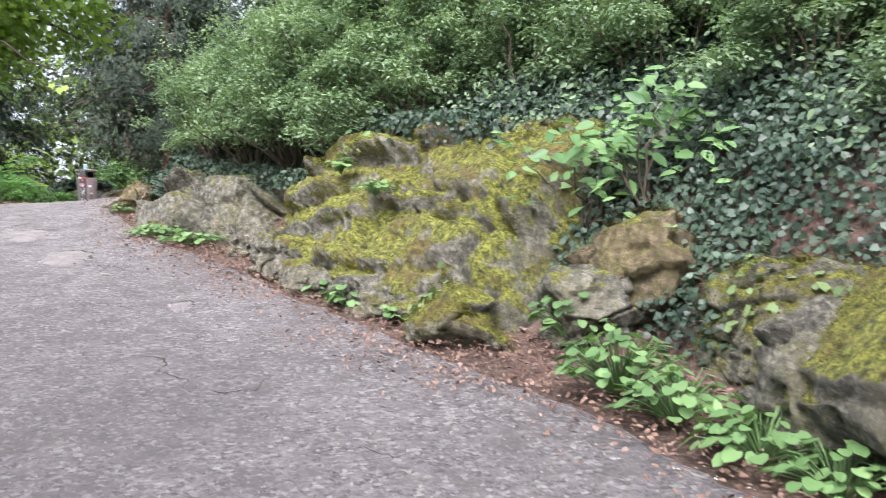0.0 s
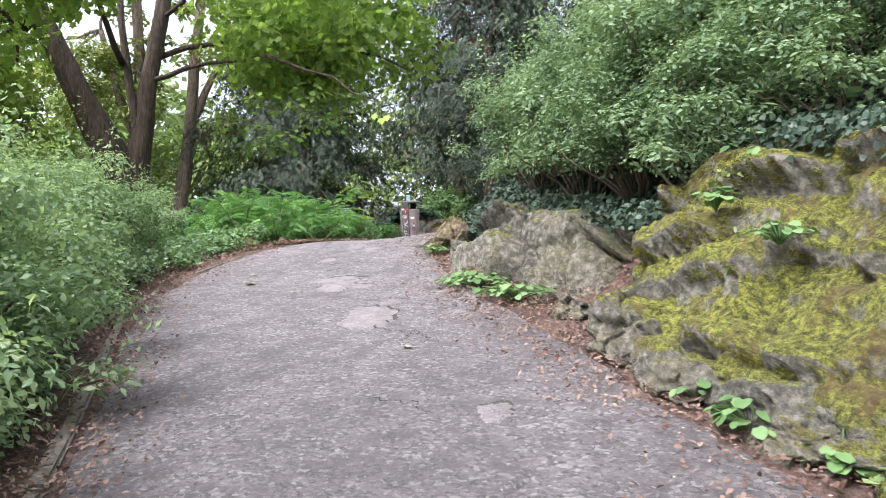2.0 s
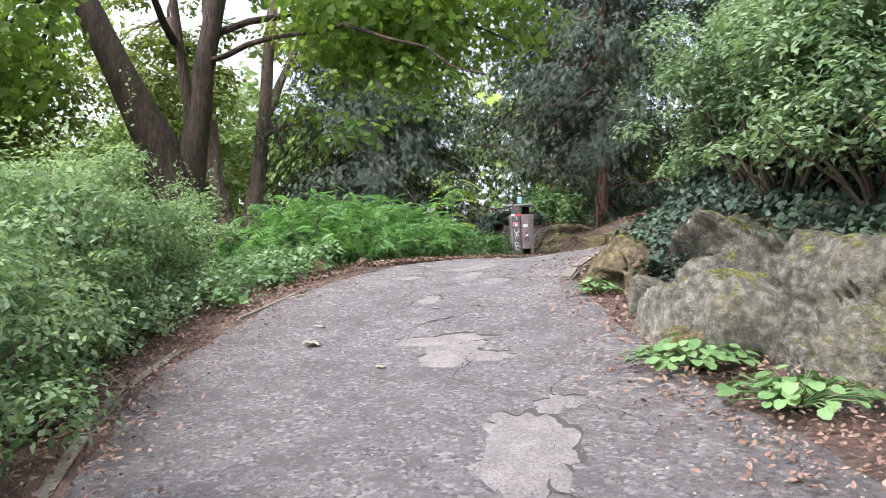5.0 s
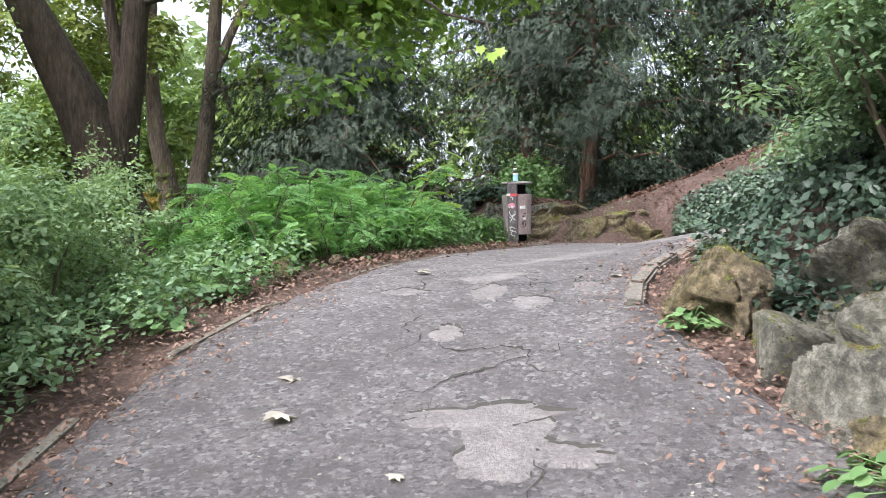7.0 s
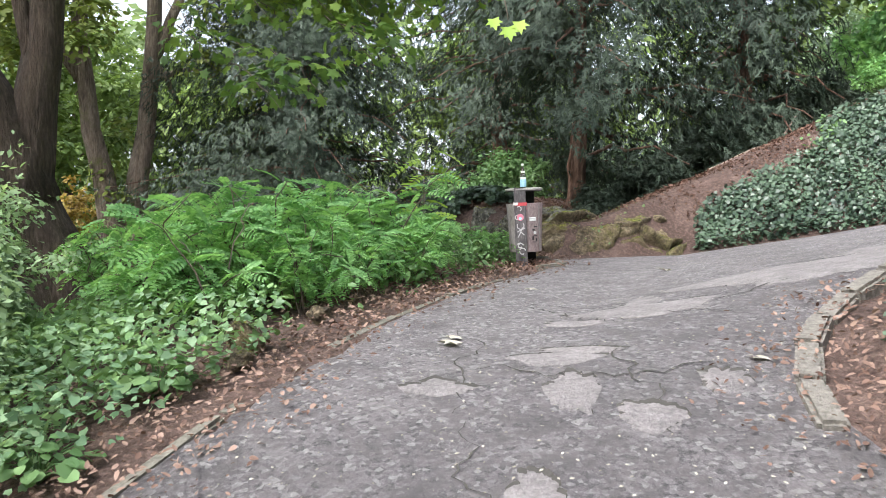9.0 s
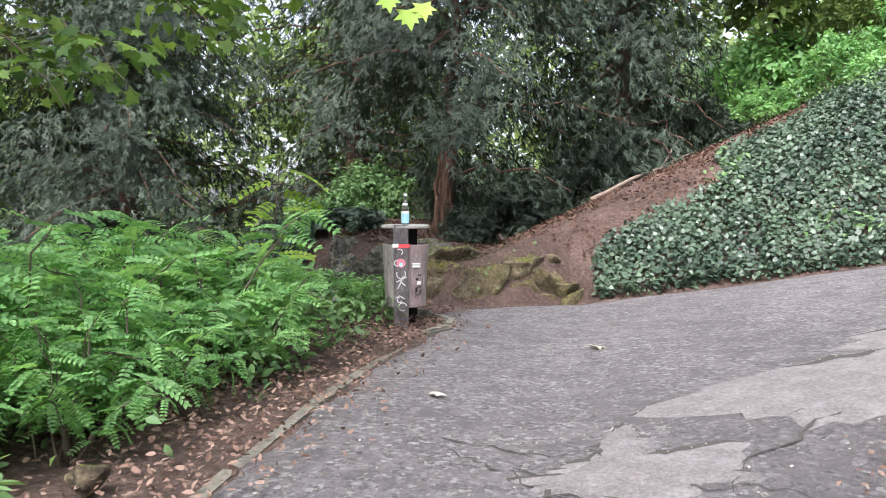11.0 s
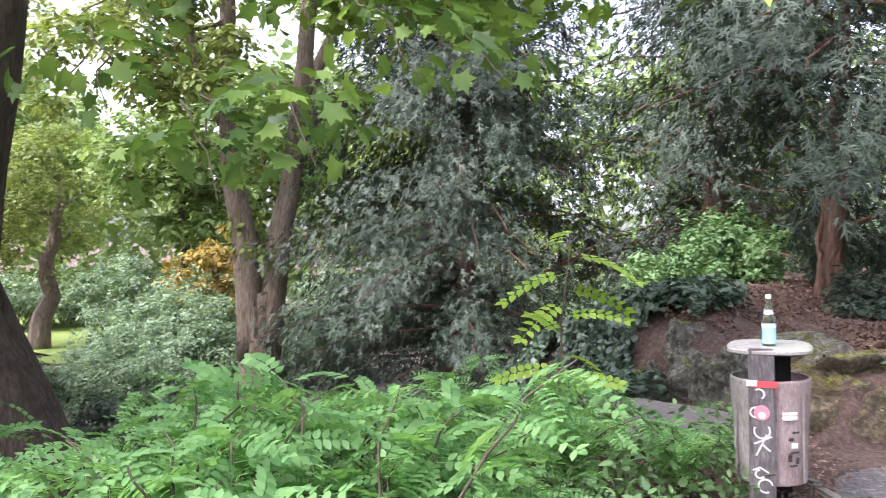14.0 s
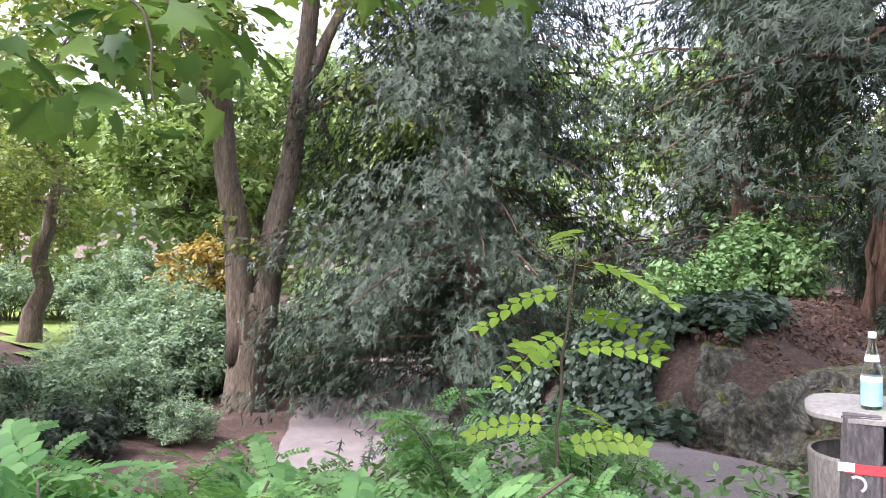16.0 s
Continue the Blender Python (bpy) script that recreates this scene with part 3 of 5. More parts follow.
def kerb_stones(name, line, wide, high, length, label, material, seed):
    """A row of separate kerb stones along a line."""
    kerb = thing(name, label, "kerb")
    kerb["kind"] = "structure"
    rg = random.Random(seed)
    pts = [Vector((*p, 0)) for p in along(np.array(line, float), np.linspace(0, 1, 400))]
    run, a = 0.0, pts[0]
    for p, q in zip(pts[:-1], pts[1:]):
        run += (q - p).length
        if run >= length:
            b, d = q, (q - a).normalized()
            mid = (a + b) / 2
            bm = bmesh.new()
            bmesh.ops.create_cube(bm, size=1)
            for v in bm.verts:
                v.co = Vector((v.co.x * ((b - a).length - 0.012), v.co.y * wide, v.co.z * 0.3))
            bmesh.ops.bevel(bm, geom=bm.edges[:], offset=0.018, segments=2, affect="EDGES")
            for v in bm.verts:
                v.co += Vector((0, 1, 1)) * 0.012 * noise.noise(v.co * 6 + Vector((run + seed, mid.x, mid.y)))
            za, zb = road_z(a.x, a.y), road_z(b.x, b.y)
            m = pose(mid.x, mid.y, (za + zb) / 2 - 0.15 + high + rg.uniform(-0.012, 0.012), rg.uniform(-3, 3), -math.degrees(math.atan2(zb - za, (b - a).length)), math.degrees(math.atan2(d.y, d.x)))
            part("kerb_stone", bm, material, kerb, m=m)
            a, run = b, 0.0
    return kerb


kerb_stones("kerb_lower", LEFT[2:9] + (-0.12, -0.02), 0.1, 0.0, 0.95, "low mossy concrete kerb beside the undergrowth", M_KERB, 1)
kerb_stones("kerb_upper", LEFT[8:13] + (-0.06, 0), 0.1, -0.025, 0.95, "sunken mossy kerb edge under leaves", M_KERB, 2)
kerb_stones("kerb_bend", [(-4.93, 11.3), (-5.02, 11.7), (-5.0, 12.25), (-4.83, 12.95), (-4.3, 13.75), (-3.4, 14.3)], 0.12, 0.045, 0.42, "pale worn kerb stones round the inner bend", M_KERB_PALE, 3)
kerb_stones("kerb_bin", [(-7.48, 16.3), (-7.3, 16.75), (-7.34, 17.1), (-7.6, 17.45), (-8.1, 17.7), (-8.8, 17.9)], 0.09, 0.04, 0.4, "dark thin kerb curving round the litter bin", M_KERB, 4)


# ---- rocks ----
def boulder(name, x, y, sx, sy, sz, turn, mid, seed, material, label, moss=0, fine=5, group="rocks along the path"):
    """A weathered block: flat facets cut from a ball, cracked layers, and a craggy skin; moss tufts grow on it as a part."""
    rg = random.Random(seed)
    bm = bmesh.new()
    bmesh.ops.create_icosphere(bm, subdivisions=fine, radius=1)
    cuts = [(Vector((rg.gauss(0, 1), rg.gauss(0, 1), rg.gauss(0, 0.8))).normalized(), rg.uniform(0.56, 0.84)) for _ in range(20)]
    lean = Euler((radians(rg.uniform(-10, 10)), radians(rg.uniform(10, 24)), 0)).to_matrix()
    shift = Vector((seed * 1.7, seed * 0.3, seed))
    for v in bm.verts:
        p = v.co.copy()
        for n, d in cuts:
            h = p.dot(n) - d
            if h > 0:
                p -= n * h
        q = lean @ p
        w = Vector((q.x * 1.15, q.y * 1.15, q.z * 2.2)) + shift + 0.25 * noise.noise_vector(p * 1.5 + shift)
        near, cells = noise.voronoi(w)
        block = noise.cell(cells[0] * 9.7)
        seam = min(1.0, (near[1] - near[0]) / 0.05)
        out = Vector((p.x, p.y, 0.5 * p.z)).normalized()
        w = p * 1.9 + shift
        crag = 0.17 * block - 0.13 * (1 - seam) ** 2 + abs(noise.noise(w * 3.1)) * 0.05 + noise.noise(w * 8) * 0.03 + noise.noise(w * 17) * 0.022
        p += out * crag
        v.co = Vector((p.x * sx, p.y * sy, p.z * sz))
    bm.normal_update()
    tufts = [(f.calc_center_median(), f.normal.copy(), f.calc_area()) for f in bm.faces if f.normal.z > 0.05 and noise.noise(f.calc_center_median() * 2.1 + shift) + f.normal.z * 0.5 > 0.1] if moss else []
    me = bpy.data.meshes.new(name)
    bm.to_mesh(me)
    bm.free()
    me.materials.append(material)
    me.polygons.foreach_set("use_smooth", [True] * len(me.polygons))
    ob = new(name, me)
    ob.matrix_basis = pose(x, y, mid, 0, 0, turn)
    if tufts:
        nr = np.random.default_rng(seed)
        moss = int(moss * 3.6)
        area = np.array([t[2] for t in tufts])
        pick = nr.choice(len(tufts), moss, p=area / area.sum())
        P = np.array([tuple(tufts[k][0]) for k in pick]) + nr.normal(size=(moss, 3)) * 0.025
        N = np.array([tuple(tufts[k][1]) for k in pick]) + nr.normal(size=(moss, 3)) * 0.7
        tagged(child("moss", leaf_mesh("moss", DIAMOND, P, N, nr.uniform(0.007, 0.018, moss), L_MOSS, nr), ob, "yellow-green moss cushion"), kind="stuff")
        creep = [k for k in range(len(tufts)) if noise.noise(tufts[k][0] * 1.6 + shift * 2.3) > 0.12]
        if creep and moss > 2400:
            n = moss // 130
            pick = nr.choice(creep, n)
            P = np.array([tuple(tufts[k][0] + tufts[k][1] * 0.03) for k in pick]) + nr.normal(size=(n, 3)) * 0.02
            N = np.array([tuple(tufts[k][1]) for k in pick]) + nr.normal(size=(n, 3)) * 0.35
            tagged(child("creeper", leaf_mesh("creeper", IVY, P, N, nr.uniform(0.035, 0.07, n), L_CREEPER, nr), ob, "pale green ivy leaves creeping over the rock"), kind="stuff")
    return tagged(ob, label, "rock", group)


MOSSY, BARE = "large mossy limestone boulder in the bank", "bare grey limestone block in the bank"
# place, half sizes, turn, height of the middle
ROCKS = [(-1.62, 7.4, 0.45, 0.26, 0.27, -52, 1.24, 13, M_ROCK, BARE), (-1.15, 6.75, 0.6, 0.28, 0.27, -50, 1.08, 14, M_ROCK, BARE), (-0.5, 6.0, 0.66, 0.3, 0.26, -50, 0.94, 28, M_ROCK, BARE), (0.1, 5.35, 0.62, 0.35, 0.32, -45, 0.84, 15, M_ROCK_MOSS, MOSSY, 1800),
         (1.0, 5.15, 0.5, 0.4, 0.34, -55, 0.98, 16, M_ROCK, BARE), (1.4, 5.3, 0.7, 0.6, 0.5, -50, 1.2, 17, M_ROCK_LOW, MOSSY, 1500), (2.05, 4.3, 0.8, 0.7, 0.6, -60, 0.86, 18, M_ROCK_MOSS, MOSSY, 5000, 6),
         (1.85, 3.5, 0.55, 0.45, 0.48, -60, 0.72, 19, M_ROCK, BARE), (2.3, 3.05, 0.9, 0.75, 0.8, -66, 0.7, 20, M_ROCK_MOSS, MOSSY, 4000), (1.95, 2.5, 0.4, 0.35, 0.3, -70, 0.5, 31, M_ROCK, BARE),
         (-4.4, 11.2, 0.42, 0.32, 0.34, -55, 2.02, 24, M_ROCK_LOW, MOSSY, 500), (-2.2, 8.4, 0.24, 0.18, 0.16, -50, 1.38, 25, M_ROCK, BARE), (-3.55, 9.85, 0.42, 0.2, 0.22, -52, 1.62, 32, M_ROCK_LOW, BARE),
         (2.6, 1.6, 0.8, 0.8, 0.8, -80, 0.7, 26, M_ROCK_LOW, MOSSY, 1000), (2.9, -0.5, 0.9, 0.9, 0.8, -90, 0.3, 27, M_ROCK_LOW, MOSSY, 1000)]
for r in ROCKS:
    boulder("boulder", *r)

SLOPE = [(0.0, -0.3), (0.03, 0.0), (0.08, 0.27), (0.26, 0.38), (0.45, 0.64), (0.7, 0.97), (0.95, 1.26), (1.2, 1.46), (1.6, 1.55), (2.1, 1.62), (2.5, 1.6), (2.6, 0.7)]
STEEP = [(0.0, -0.3), (0.03, 0.0), (0.1, 0.3), (0.25, 0.52), (0.42, 0.7), (0.75, 0.8), (1.2, 0.82), (1.6, 0.7), (1.7, 0.2)]


def outcrop(name, a, b, outline, seed, material, label, moss=0, blocky=0.19, grain=(1.3, 2.5), ends=0.25):
    """A ledge of bedded rock along the foot line a to b: outline gives (inward, up) places of its face; moss grows on it as a part."""
    a, b = np.array(a, float), np.array(b, float)
    run = float(np.linalg.norm(b - a))
    t = (b - a) / run
    inward = np.array([t[1], -t[0]])
    ns, nu = int(run * 44), 84
    prof = np.array(outline, float)
    arc_len = np.concatenate([[0], np.cumsum(np.hypot(*np.diff(prof, axis=0).T))])
    u = np.linspace(0, arc_len[-1], nu)
    pd, ph = [sum(np.interp(np.clip(u + o, 0, arc_len[-1]), arc_len, prof[:, k]) for o in (-0.05, 0, 0.05)) / 3 for k in (0, 1)]
    shift = Vector((seed * 1.7, seed * 0.3, seed))
    mid = a + t * run / 2 + inward * 0.6
    base = road_z(*(a + t * run / 2))
    vs, fs = [], []
    for i in range(ns):
        q = i / (ns - 1)
        foot = a + t * run * q
        z0 = road_z(*foot)
        close = min(1.0, min(q, 1 - q) * run / ends) ** 0.5
        swell = 1 + 0.1 * noise.noise(Vector((q * run * 0.8, seed, 0)))
        for j in range(nu):
            w = Vector((q * run * grain[0] + 0.2 * u[j], u[j] * grain[1] + 0.35 * q * run, seed * 3.7))
            w += 0.3 * noise.noise_vector(Vector((q * run, u[j], seed)) * 1.6)
            near, cells = noise.voronoi(w)
            block = noise.cell(cells[0] * 9.7)
            tilt = (w - cells[0]).dot(noise.noise_vector(cells[0] * 5.3)) * 0.5
            gap = near[1] - near[0]
            seam, flat = min(1.0, gap / 0.07), min(1.0, gap / 0.2)
            p = Vector((q * run, u[j] * 1.2, 0)) * 1.9 + shift
            crag = blocky * (block + 0.6 * tilt) * flat - 0.6 * blocky * (1 - seam) ** 2 + abs(noise.noise(p * 1.4)) * 0.06 + noise.noise(p * 3.6) * 0.035 + noise.noise(p * 6.5) * 0.018
            d = pd[j] - 1.0 * crag + (1 - close) * 0.45
            h = ph[j] * swell * (0.35 + 0.65 * close) + 0.55 * crag * (ph[j] > 0)
            x, y = foot + inward * d + t * 0.05 * noise.noise(p * 2.5 + shift)
            vs.append((x - mid[0], y - mid[1], z0 + h - base))
    for i in range(ns - 1):
        for j in range(nu - 1):
            fs.append((i * nu + j, i * nu + j + 1, (i + 1) * nu + j + 1, (i + 1) * nu + j))
    fs.append(tuple(range(nu))[::-1])
    fs.append(tuple((ns - 1) * nu + j for j in range(nu)))
    me = mesh_from(name, vs, fs, material, True)
    if me.polygons[nu * (ns // 2) + nu // 2].normal.z < 0:
        me.flip_normals()
    ob = new(name, me)
    ob.matrix_basis = pose(mid[0], mid[1], base)
    if moss:
        nr = np.random.default_rng(seed)
        spots = [(f.center.copy(), f.normal.copy(), f.area) for f in me.polygons if f.area < 0.02 and f.center.z > 0.12 and noise.noise(f.center * 1.7 + shift) + 0.7 * noise.noise(f.center * 4.5 + shift) + f.normal.z * 0.7 > 0.46]
        area = np.array([q[2] for q in spots])
        pick = nr.choice(len(spots), moss, p=area / area.sum())
        P = np.array([tuple(spots[k][0]) for k in pick]) + nr.normal(size=(moss, 3)) * 0.016
        N = np.array([tuple(spots[k][1]) for k in pick]) + nr.normal(size=(moss, 3)) * 0.7
        tagged(child("moss", leaf_mesh("moss", DIAMOND, P, N, nr.uniform(0.008, 0.021, moss), L_MOSS, nr), ob, "yellow-green moss cushion"), kind="stuff")
        creep = [k for k in range(len(spots)) if noise.noise(spots[k][0] * 1.5 + shift * 2.3) > 0.1]
        n = moss // 60
        pick = nr.choice(creep, n)
        P = np.array([tuple(spots[k][0] + spots[k][1] * 0.03) for k in pick]) + nr.normal(size=(n, 3)) * 0.02
        N = np.array([tuple(spots[k][1]) for k in pick]) + nr.normal(size=(n, 3)) * 0.35
        tagged(child("creeper", leaf_mesh("creeper", IVY, P, N, nr.uniform(0.03, 0.06, n), L_CREEPER, nr), ob, "pale green ivy leaves creeping over the rock"), kind="stuff")
    return tagged(ob, label, "rock", "rock ledges of the bank")


outcrop("mossy_ledge", (0.22, 5.05), (-2.02, 8.02), SLOPE, 71, M_ROCK_MOSS, "long mossy limestone ledge with bare slabs at its foot", 52000)
outcrop("grey_ledge", (-2.22, 8.72), (-4.3, 10.8), STEEP, 72, M_ROCK, "bare grey cracked limestone face under hanging ivy", 2500, 0.3, (1.25, 2.1), 0.55)
WALL = [(0.0, -0.3), (0.03, 0.0), (0.08, 0.22), (0.18, 0.4), (0.38, 0.52), (0.8, 0.56), (1.1, 0.45), (1.2, 0.0)]
outcrop("rock_wall", (-6.2, 19.8), (-8.15, 18.75), WALL, 74, M_ROCK_LOW, "low brown mossy rock wall at the junction", 3500, 0.2, (1.6, 2.4), 0.3)
NORTH_ROCKS = [(-8.75, 19.65, 0.42, 0.4, 0.5, 30, 2.3, 41), (-8.4, 19.95, 0.6, 0.5, 0.4, 20, 2.5, 47), (-9.25, 19.95, 0.4, 0.36, 0.42, 60, 2.25, 49), (-9.75, 20.15, 0.3, 0.26, 0.3, 15, 2.15, 50),
               (-10.3, 20.35, 0.34, 0.25, 0.26, 35, 2.05, 51), (-9.5, 20.45, 0.3, 0.28, 0.3, 80, 2.6, 52), (-10.9, 20.6, 0.26, 0.22, 0.2, 10, 1.9, 53)]
for r in NORTH_ROCKS:
    boulder("boulder", *r, M_ROCK if r[0] < -8.3 else M_ROCK_LOW, "brown mossy rock of the low wall at the junction", 110, 5, "rocks at the junction")
for k, (x, y, s) in enumerate([(-7.95, 11.9, 0.17), (-8.15, 12.1, 0.14), (-7.75, 11.55, 0.1), (-8.0, 9.6, 0.16), (-7.9, 12.6, 0.09)]):
    boulder("edge_stone", x, y, s, s * 0.8, s * 0.8, k * 50, gz(x, y) + 0.04, 60 + k, M_ROCK_LOW, "small dark stone at the path's edge", 0, 3)


# ---- plants ----
def shrub_meshes(seed, rx, ry, h, blobs_n, per, size, shape, material, squash=0.75, up=0.5, low=0.15):
    rg = np.random.default_rng(seed)
    d = unit(rg.normal(size=(blobs_n, 3)))
    d[:, 2] = np.abs(d[:, 2]) * 1.0
    rad = 0.5 + 0.5 * rg.random((blobs_n, 1))
    c = d * rad * (rx, ry, h * (1 - low)) * 0.8 * rg.uniform(0.8, 1.22, (blobs_n, 1)) + (0, 0, h * low)
    r = rg.uniform(0.11, 0.31, blobs_n) * min(rx, ry, h)
    P, N = blobs(rg, c, r, [int(per * (q / min(rx, ry, h) / 0.27) ** 2) for q in r], squash, up)
    P = P + rg.normal(size=P.shape) * 0.03
    sp, sn = [], []
    for k in range(blobs_n):
        tip = c[k] * rg.uniform(1.05, 1.35) + (0, 0, 0.25 * h * rg.random())
        t = rg.random((26, 1))
        sp.append(c[k] + (tip - c[k]) * t + rg.normal(size=(26, 3)) * 0.035)
        sn.append(rg.normal(size=(26, 3)) * 0.6 + (0, 0, 1))
    P, N = np.vstack([P] + sp), np.vstack([N] + sn)
    keep = P[:, 2] > 0.02
    P, N = P[keep], N[keep]
    crown = leaf_mesh("foliage", shape, P, N, size * rg.uniform(0.65, 1.25, len(P)), material, rg)
    runs = []
    for q in c[:: max(1, blobs_n // 16)]:
        a = np.array([q[0] * 0.18, q[1] * 0.18, -0.1])
        runs.append((bend(a, q, 7, 0.05, rg, 0.05), 0.022, 0.007))
    stems = limb_mesh("stems", runs, M_TWIG, rg, 5)
    return stems, crown


def shrub(name, label, category, group, meshes, m):
    ob = thing(name, label, category, group, m)
    tagged(child("branchwork", meshes[0], ob), kind="stuff")
    child("foliage", meshes[1], ob)
    return ob


def placed(x, y, turn=0.0, size=1.0, dz=0.0):
    return pose(x, y, gz(x, y) + dz, 0, 0, turn) @ Matrix.Scale(size, 4)


bank_shrub = [shrub_meshes(100 + k, 1.35, 1.25, 2.5, 76, 250, 0.064, DIAMOND, L_SHRUB, squash=0.42, up=1.0, low=0.12) for k in range(3)]
for k, (x, y, s) in enumerate([(-3.35, 11.35, 0.8), (-2.3, 10.6, 0.95), (-1.3, 9.9, 1.0), (-0.3, 9.3, 1.05), (0.9, 8.6, 1.05), (1.9, 7.6, 1.0), (2.9, 6.4, 1.05), (3.6, 5.0, 1.0), (-2.9, 12.6, 0.75),
                               (-1.4, 12.4, 1.2), (0.2, 11.3, 1.35), (1.9, 10.3, 1.4), (3.4, 8.9, 1.4), (4.6, 7.2, 1.4), (5.2, 5.0, 1.4), (4.2, 2.8, 1.1), (4.4, 0.3, 1.2), (-3.2, 10.95, 0.8), (-2.55, 10.25, 0.86), (-1.9, 9.55, 0.84), (-1.15, 8.9, 0.82), (-0.2, 8.3, 0.8), (0.9, 7.5, 0.82), (1.8, 6.7, 0.75), (2.6, 5.5, 0.75), (3.0, 4.2, 0.7)]):
    shrub("bank_shrub", "dense grey-green shrub with small oval leaves on the bank", "shrub", "shrubs on the rocky bank", bank_shrub[k % 3], placed(x + (0.08 if k >= 17 else 0), y + (0.06 if k >= 17 else 0), k * 77, s, 0.0 if k < 17 else 0.2 if y > 9 else -0.15))

hedge = [shrub_meshes(120 + k, 1.1, 1.1, 1.85, 60, 320, 0.052, DIAMOND, L_SHRUB_LEFT, squash=0.48, up=0.9, low=0.08) for k in range(3)]
for k, (x, y, s) in enumerate([(-3.4, 1.8, 1.15), (-4.15, 3.4, 1.2), (-4.95, 4.7, 1.25), (-5.9, 5.9, 1.22), (-6.9, 7.0, 1.15), (-7.9, 8.2, 1.15), (-8.55, 9.2, 1.1), (-8.6, 10.1, 0.95), (-5.3, 2.6, 1.4),
                               (-6.6, 4.4, 1.4), (-7.9, 6.0, 1.4), (-9.2, 7.6, 1.4), (-10.0, 9.4, 1.35), (-10.4, 11.2, 1.1), (-3.3, 0.0, 1.1), (-9.3, 11.2, 0.85)]):
    shrub("path_shrub", "leafy honeysuckle shrub beside the path", "shrub", "shrubs along the lower path edge", hedge[k % 3], placed(x - 0.3, y + 0.05, k * 131, s))


def robinia_meshes(seed, h, spread, fronds, material):
    """Arching shoots that carry pinnate leaves."""
    rg = np.random.default_rng(seed)
    runs, P, N, T = [], [], [], []
    for s in range(9):
        ang = rg.uniform(0, 2 * math.pi)
        reach = spread * rg.uniform(0.3, 1.0)
        tip = np.array([math.cos(ang) * reach, math.sin(ang) * reach, h * rg.uniform(0.45, 1.1)])
        pts = bend((rg.normal() * 0.08, rg.normal() * 0.08, -0.05), tip, 9, 0.22, rg, 0.03)
        runs.append((pts, 0.012, 0.004))
        for f in range(fronds):
            t = rg.uniform(0.2, 1.0) * 8
            i = min(int(t), 7)
            p = pts[i] + (pts[i + 1] - pts[i]) * (t - i)
            a = rg.uniform(0, 2 * math.pi)
            P.append(p)
            T.append((math.cos(a), math.sin(a), rg.uniform(-0.55, 0.3)))
            N.append((rg.normal() * 0.5, rg.normal() * 0.5, 1))
    P, N, T = np.array(P), np.array(N), np.array(T)
    leaf = leaf_mesh("fronds", FROND, P, N, rg.uniform(0.2, 0.34, len(P)), material, rg, T * 3, 0.5)
    return limb_mesh("stems", runs, M_TWIG, rg, 5), leaf


robinia = [robinia_meshes(140 + k, 1.12, 0.8, 26, L_ROBINIA) for k in range(3)]
for k, (x, y, s) in enumerate([(-8.5, 12.3, 0.85), (-8.7, 13.1, 1.0), (-8.55, 13.9, 1.0), (-8.45, 14.6, 0.9), (-9.2, 14.4, 0.85), (-9.4, 13.2, 1.05), (-9.2, 12.4, 1.0), (-10.2, 13.6, 0.9), (-9.3, 15.3, 0.75),
                               (-8.75, 15.4, 0.7), (-10.2, 15.0, 0.82), (-8.75, 16.4, 0.55), (-9.4, 16.4, 0.52), (-10.2, 16.2, 0.62), (-8.25, 16.9, 0.4), (-11.0, 15.6, 0.8), (-11.2, 14.4, 0.95), (-9.2, 17.6, 0.5), (-10.0, 17.4, 0.6), (-8.2, 12.9, 0.6), (-8.1, 13.6, 0.55), (-8.05, 14.4, 0.5), (-8.3, 13.3, 0.7), (-8.2, 15.0, 0.5)]):
    ob = thing("robinia_bush", "bright green robinia suckers with feathery leaves", "shrub", "robinia suckers by the path", placed(x, y, k * 101, s * (0.84 if y < 14.2 else 1.0)))
    tagged(child("branchwork", robinia[k % 3][0], ob), kind="stuff")
    tagged(child("foliage", robinia[k % 3][1], ob), kind="stuff")


def young_shoot(x, y, top):
    rg = np.random.default_rng(9)
    base = gz(x, y)
    ob = thing("robinia_shoot", "tall young robinia shoot with lime leaves", "shrub", m=pose(x, y, base))
    h = top - base
    pts = bend((0, 0, -0.05), (0.05, 0.1, h), 12, 0.0, rg, 0.02)
    P, N, T = [], [], []
    for i in range(10):
        t = (0.4 + 0.6 * i / 9) * 11
        j = min(int(t), 10)
        P.append(pts[j] + (pts[j + 1] - pts[j]) * (t - j))
        a = i * math.pi + rg.normal() * 0.9 + 0.6
        T.append((math.cos(a), math.sin(a), rg.uniform(-0.15, 0.5)))
        N.append((0.2 + rg.normal() * 0.4, -0.35 + rg.normal() * 0.3, 0.8))
    child("stem", limb_mesh("stem", [(pts, 0.012, 0.004)], M_TWIG, rg, 6), ob)
    child("foliage", leaf_mesh("foliage", FROND, np.array(P), np.array(N, float) + rg.normal(size=(10, 3)) * 0.15, rg.uniform(0.3, 0.46, 10), L_ROBINIA_TIP, rg, np.array(T) * 5, 0.2), ob)


young_shoot(-9.0, 16.75, 3.65)


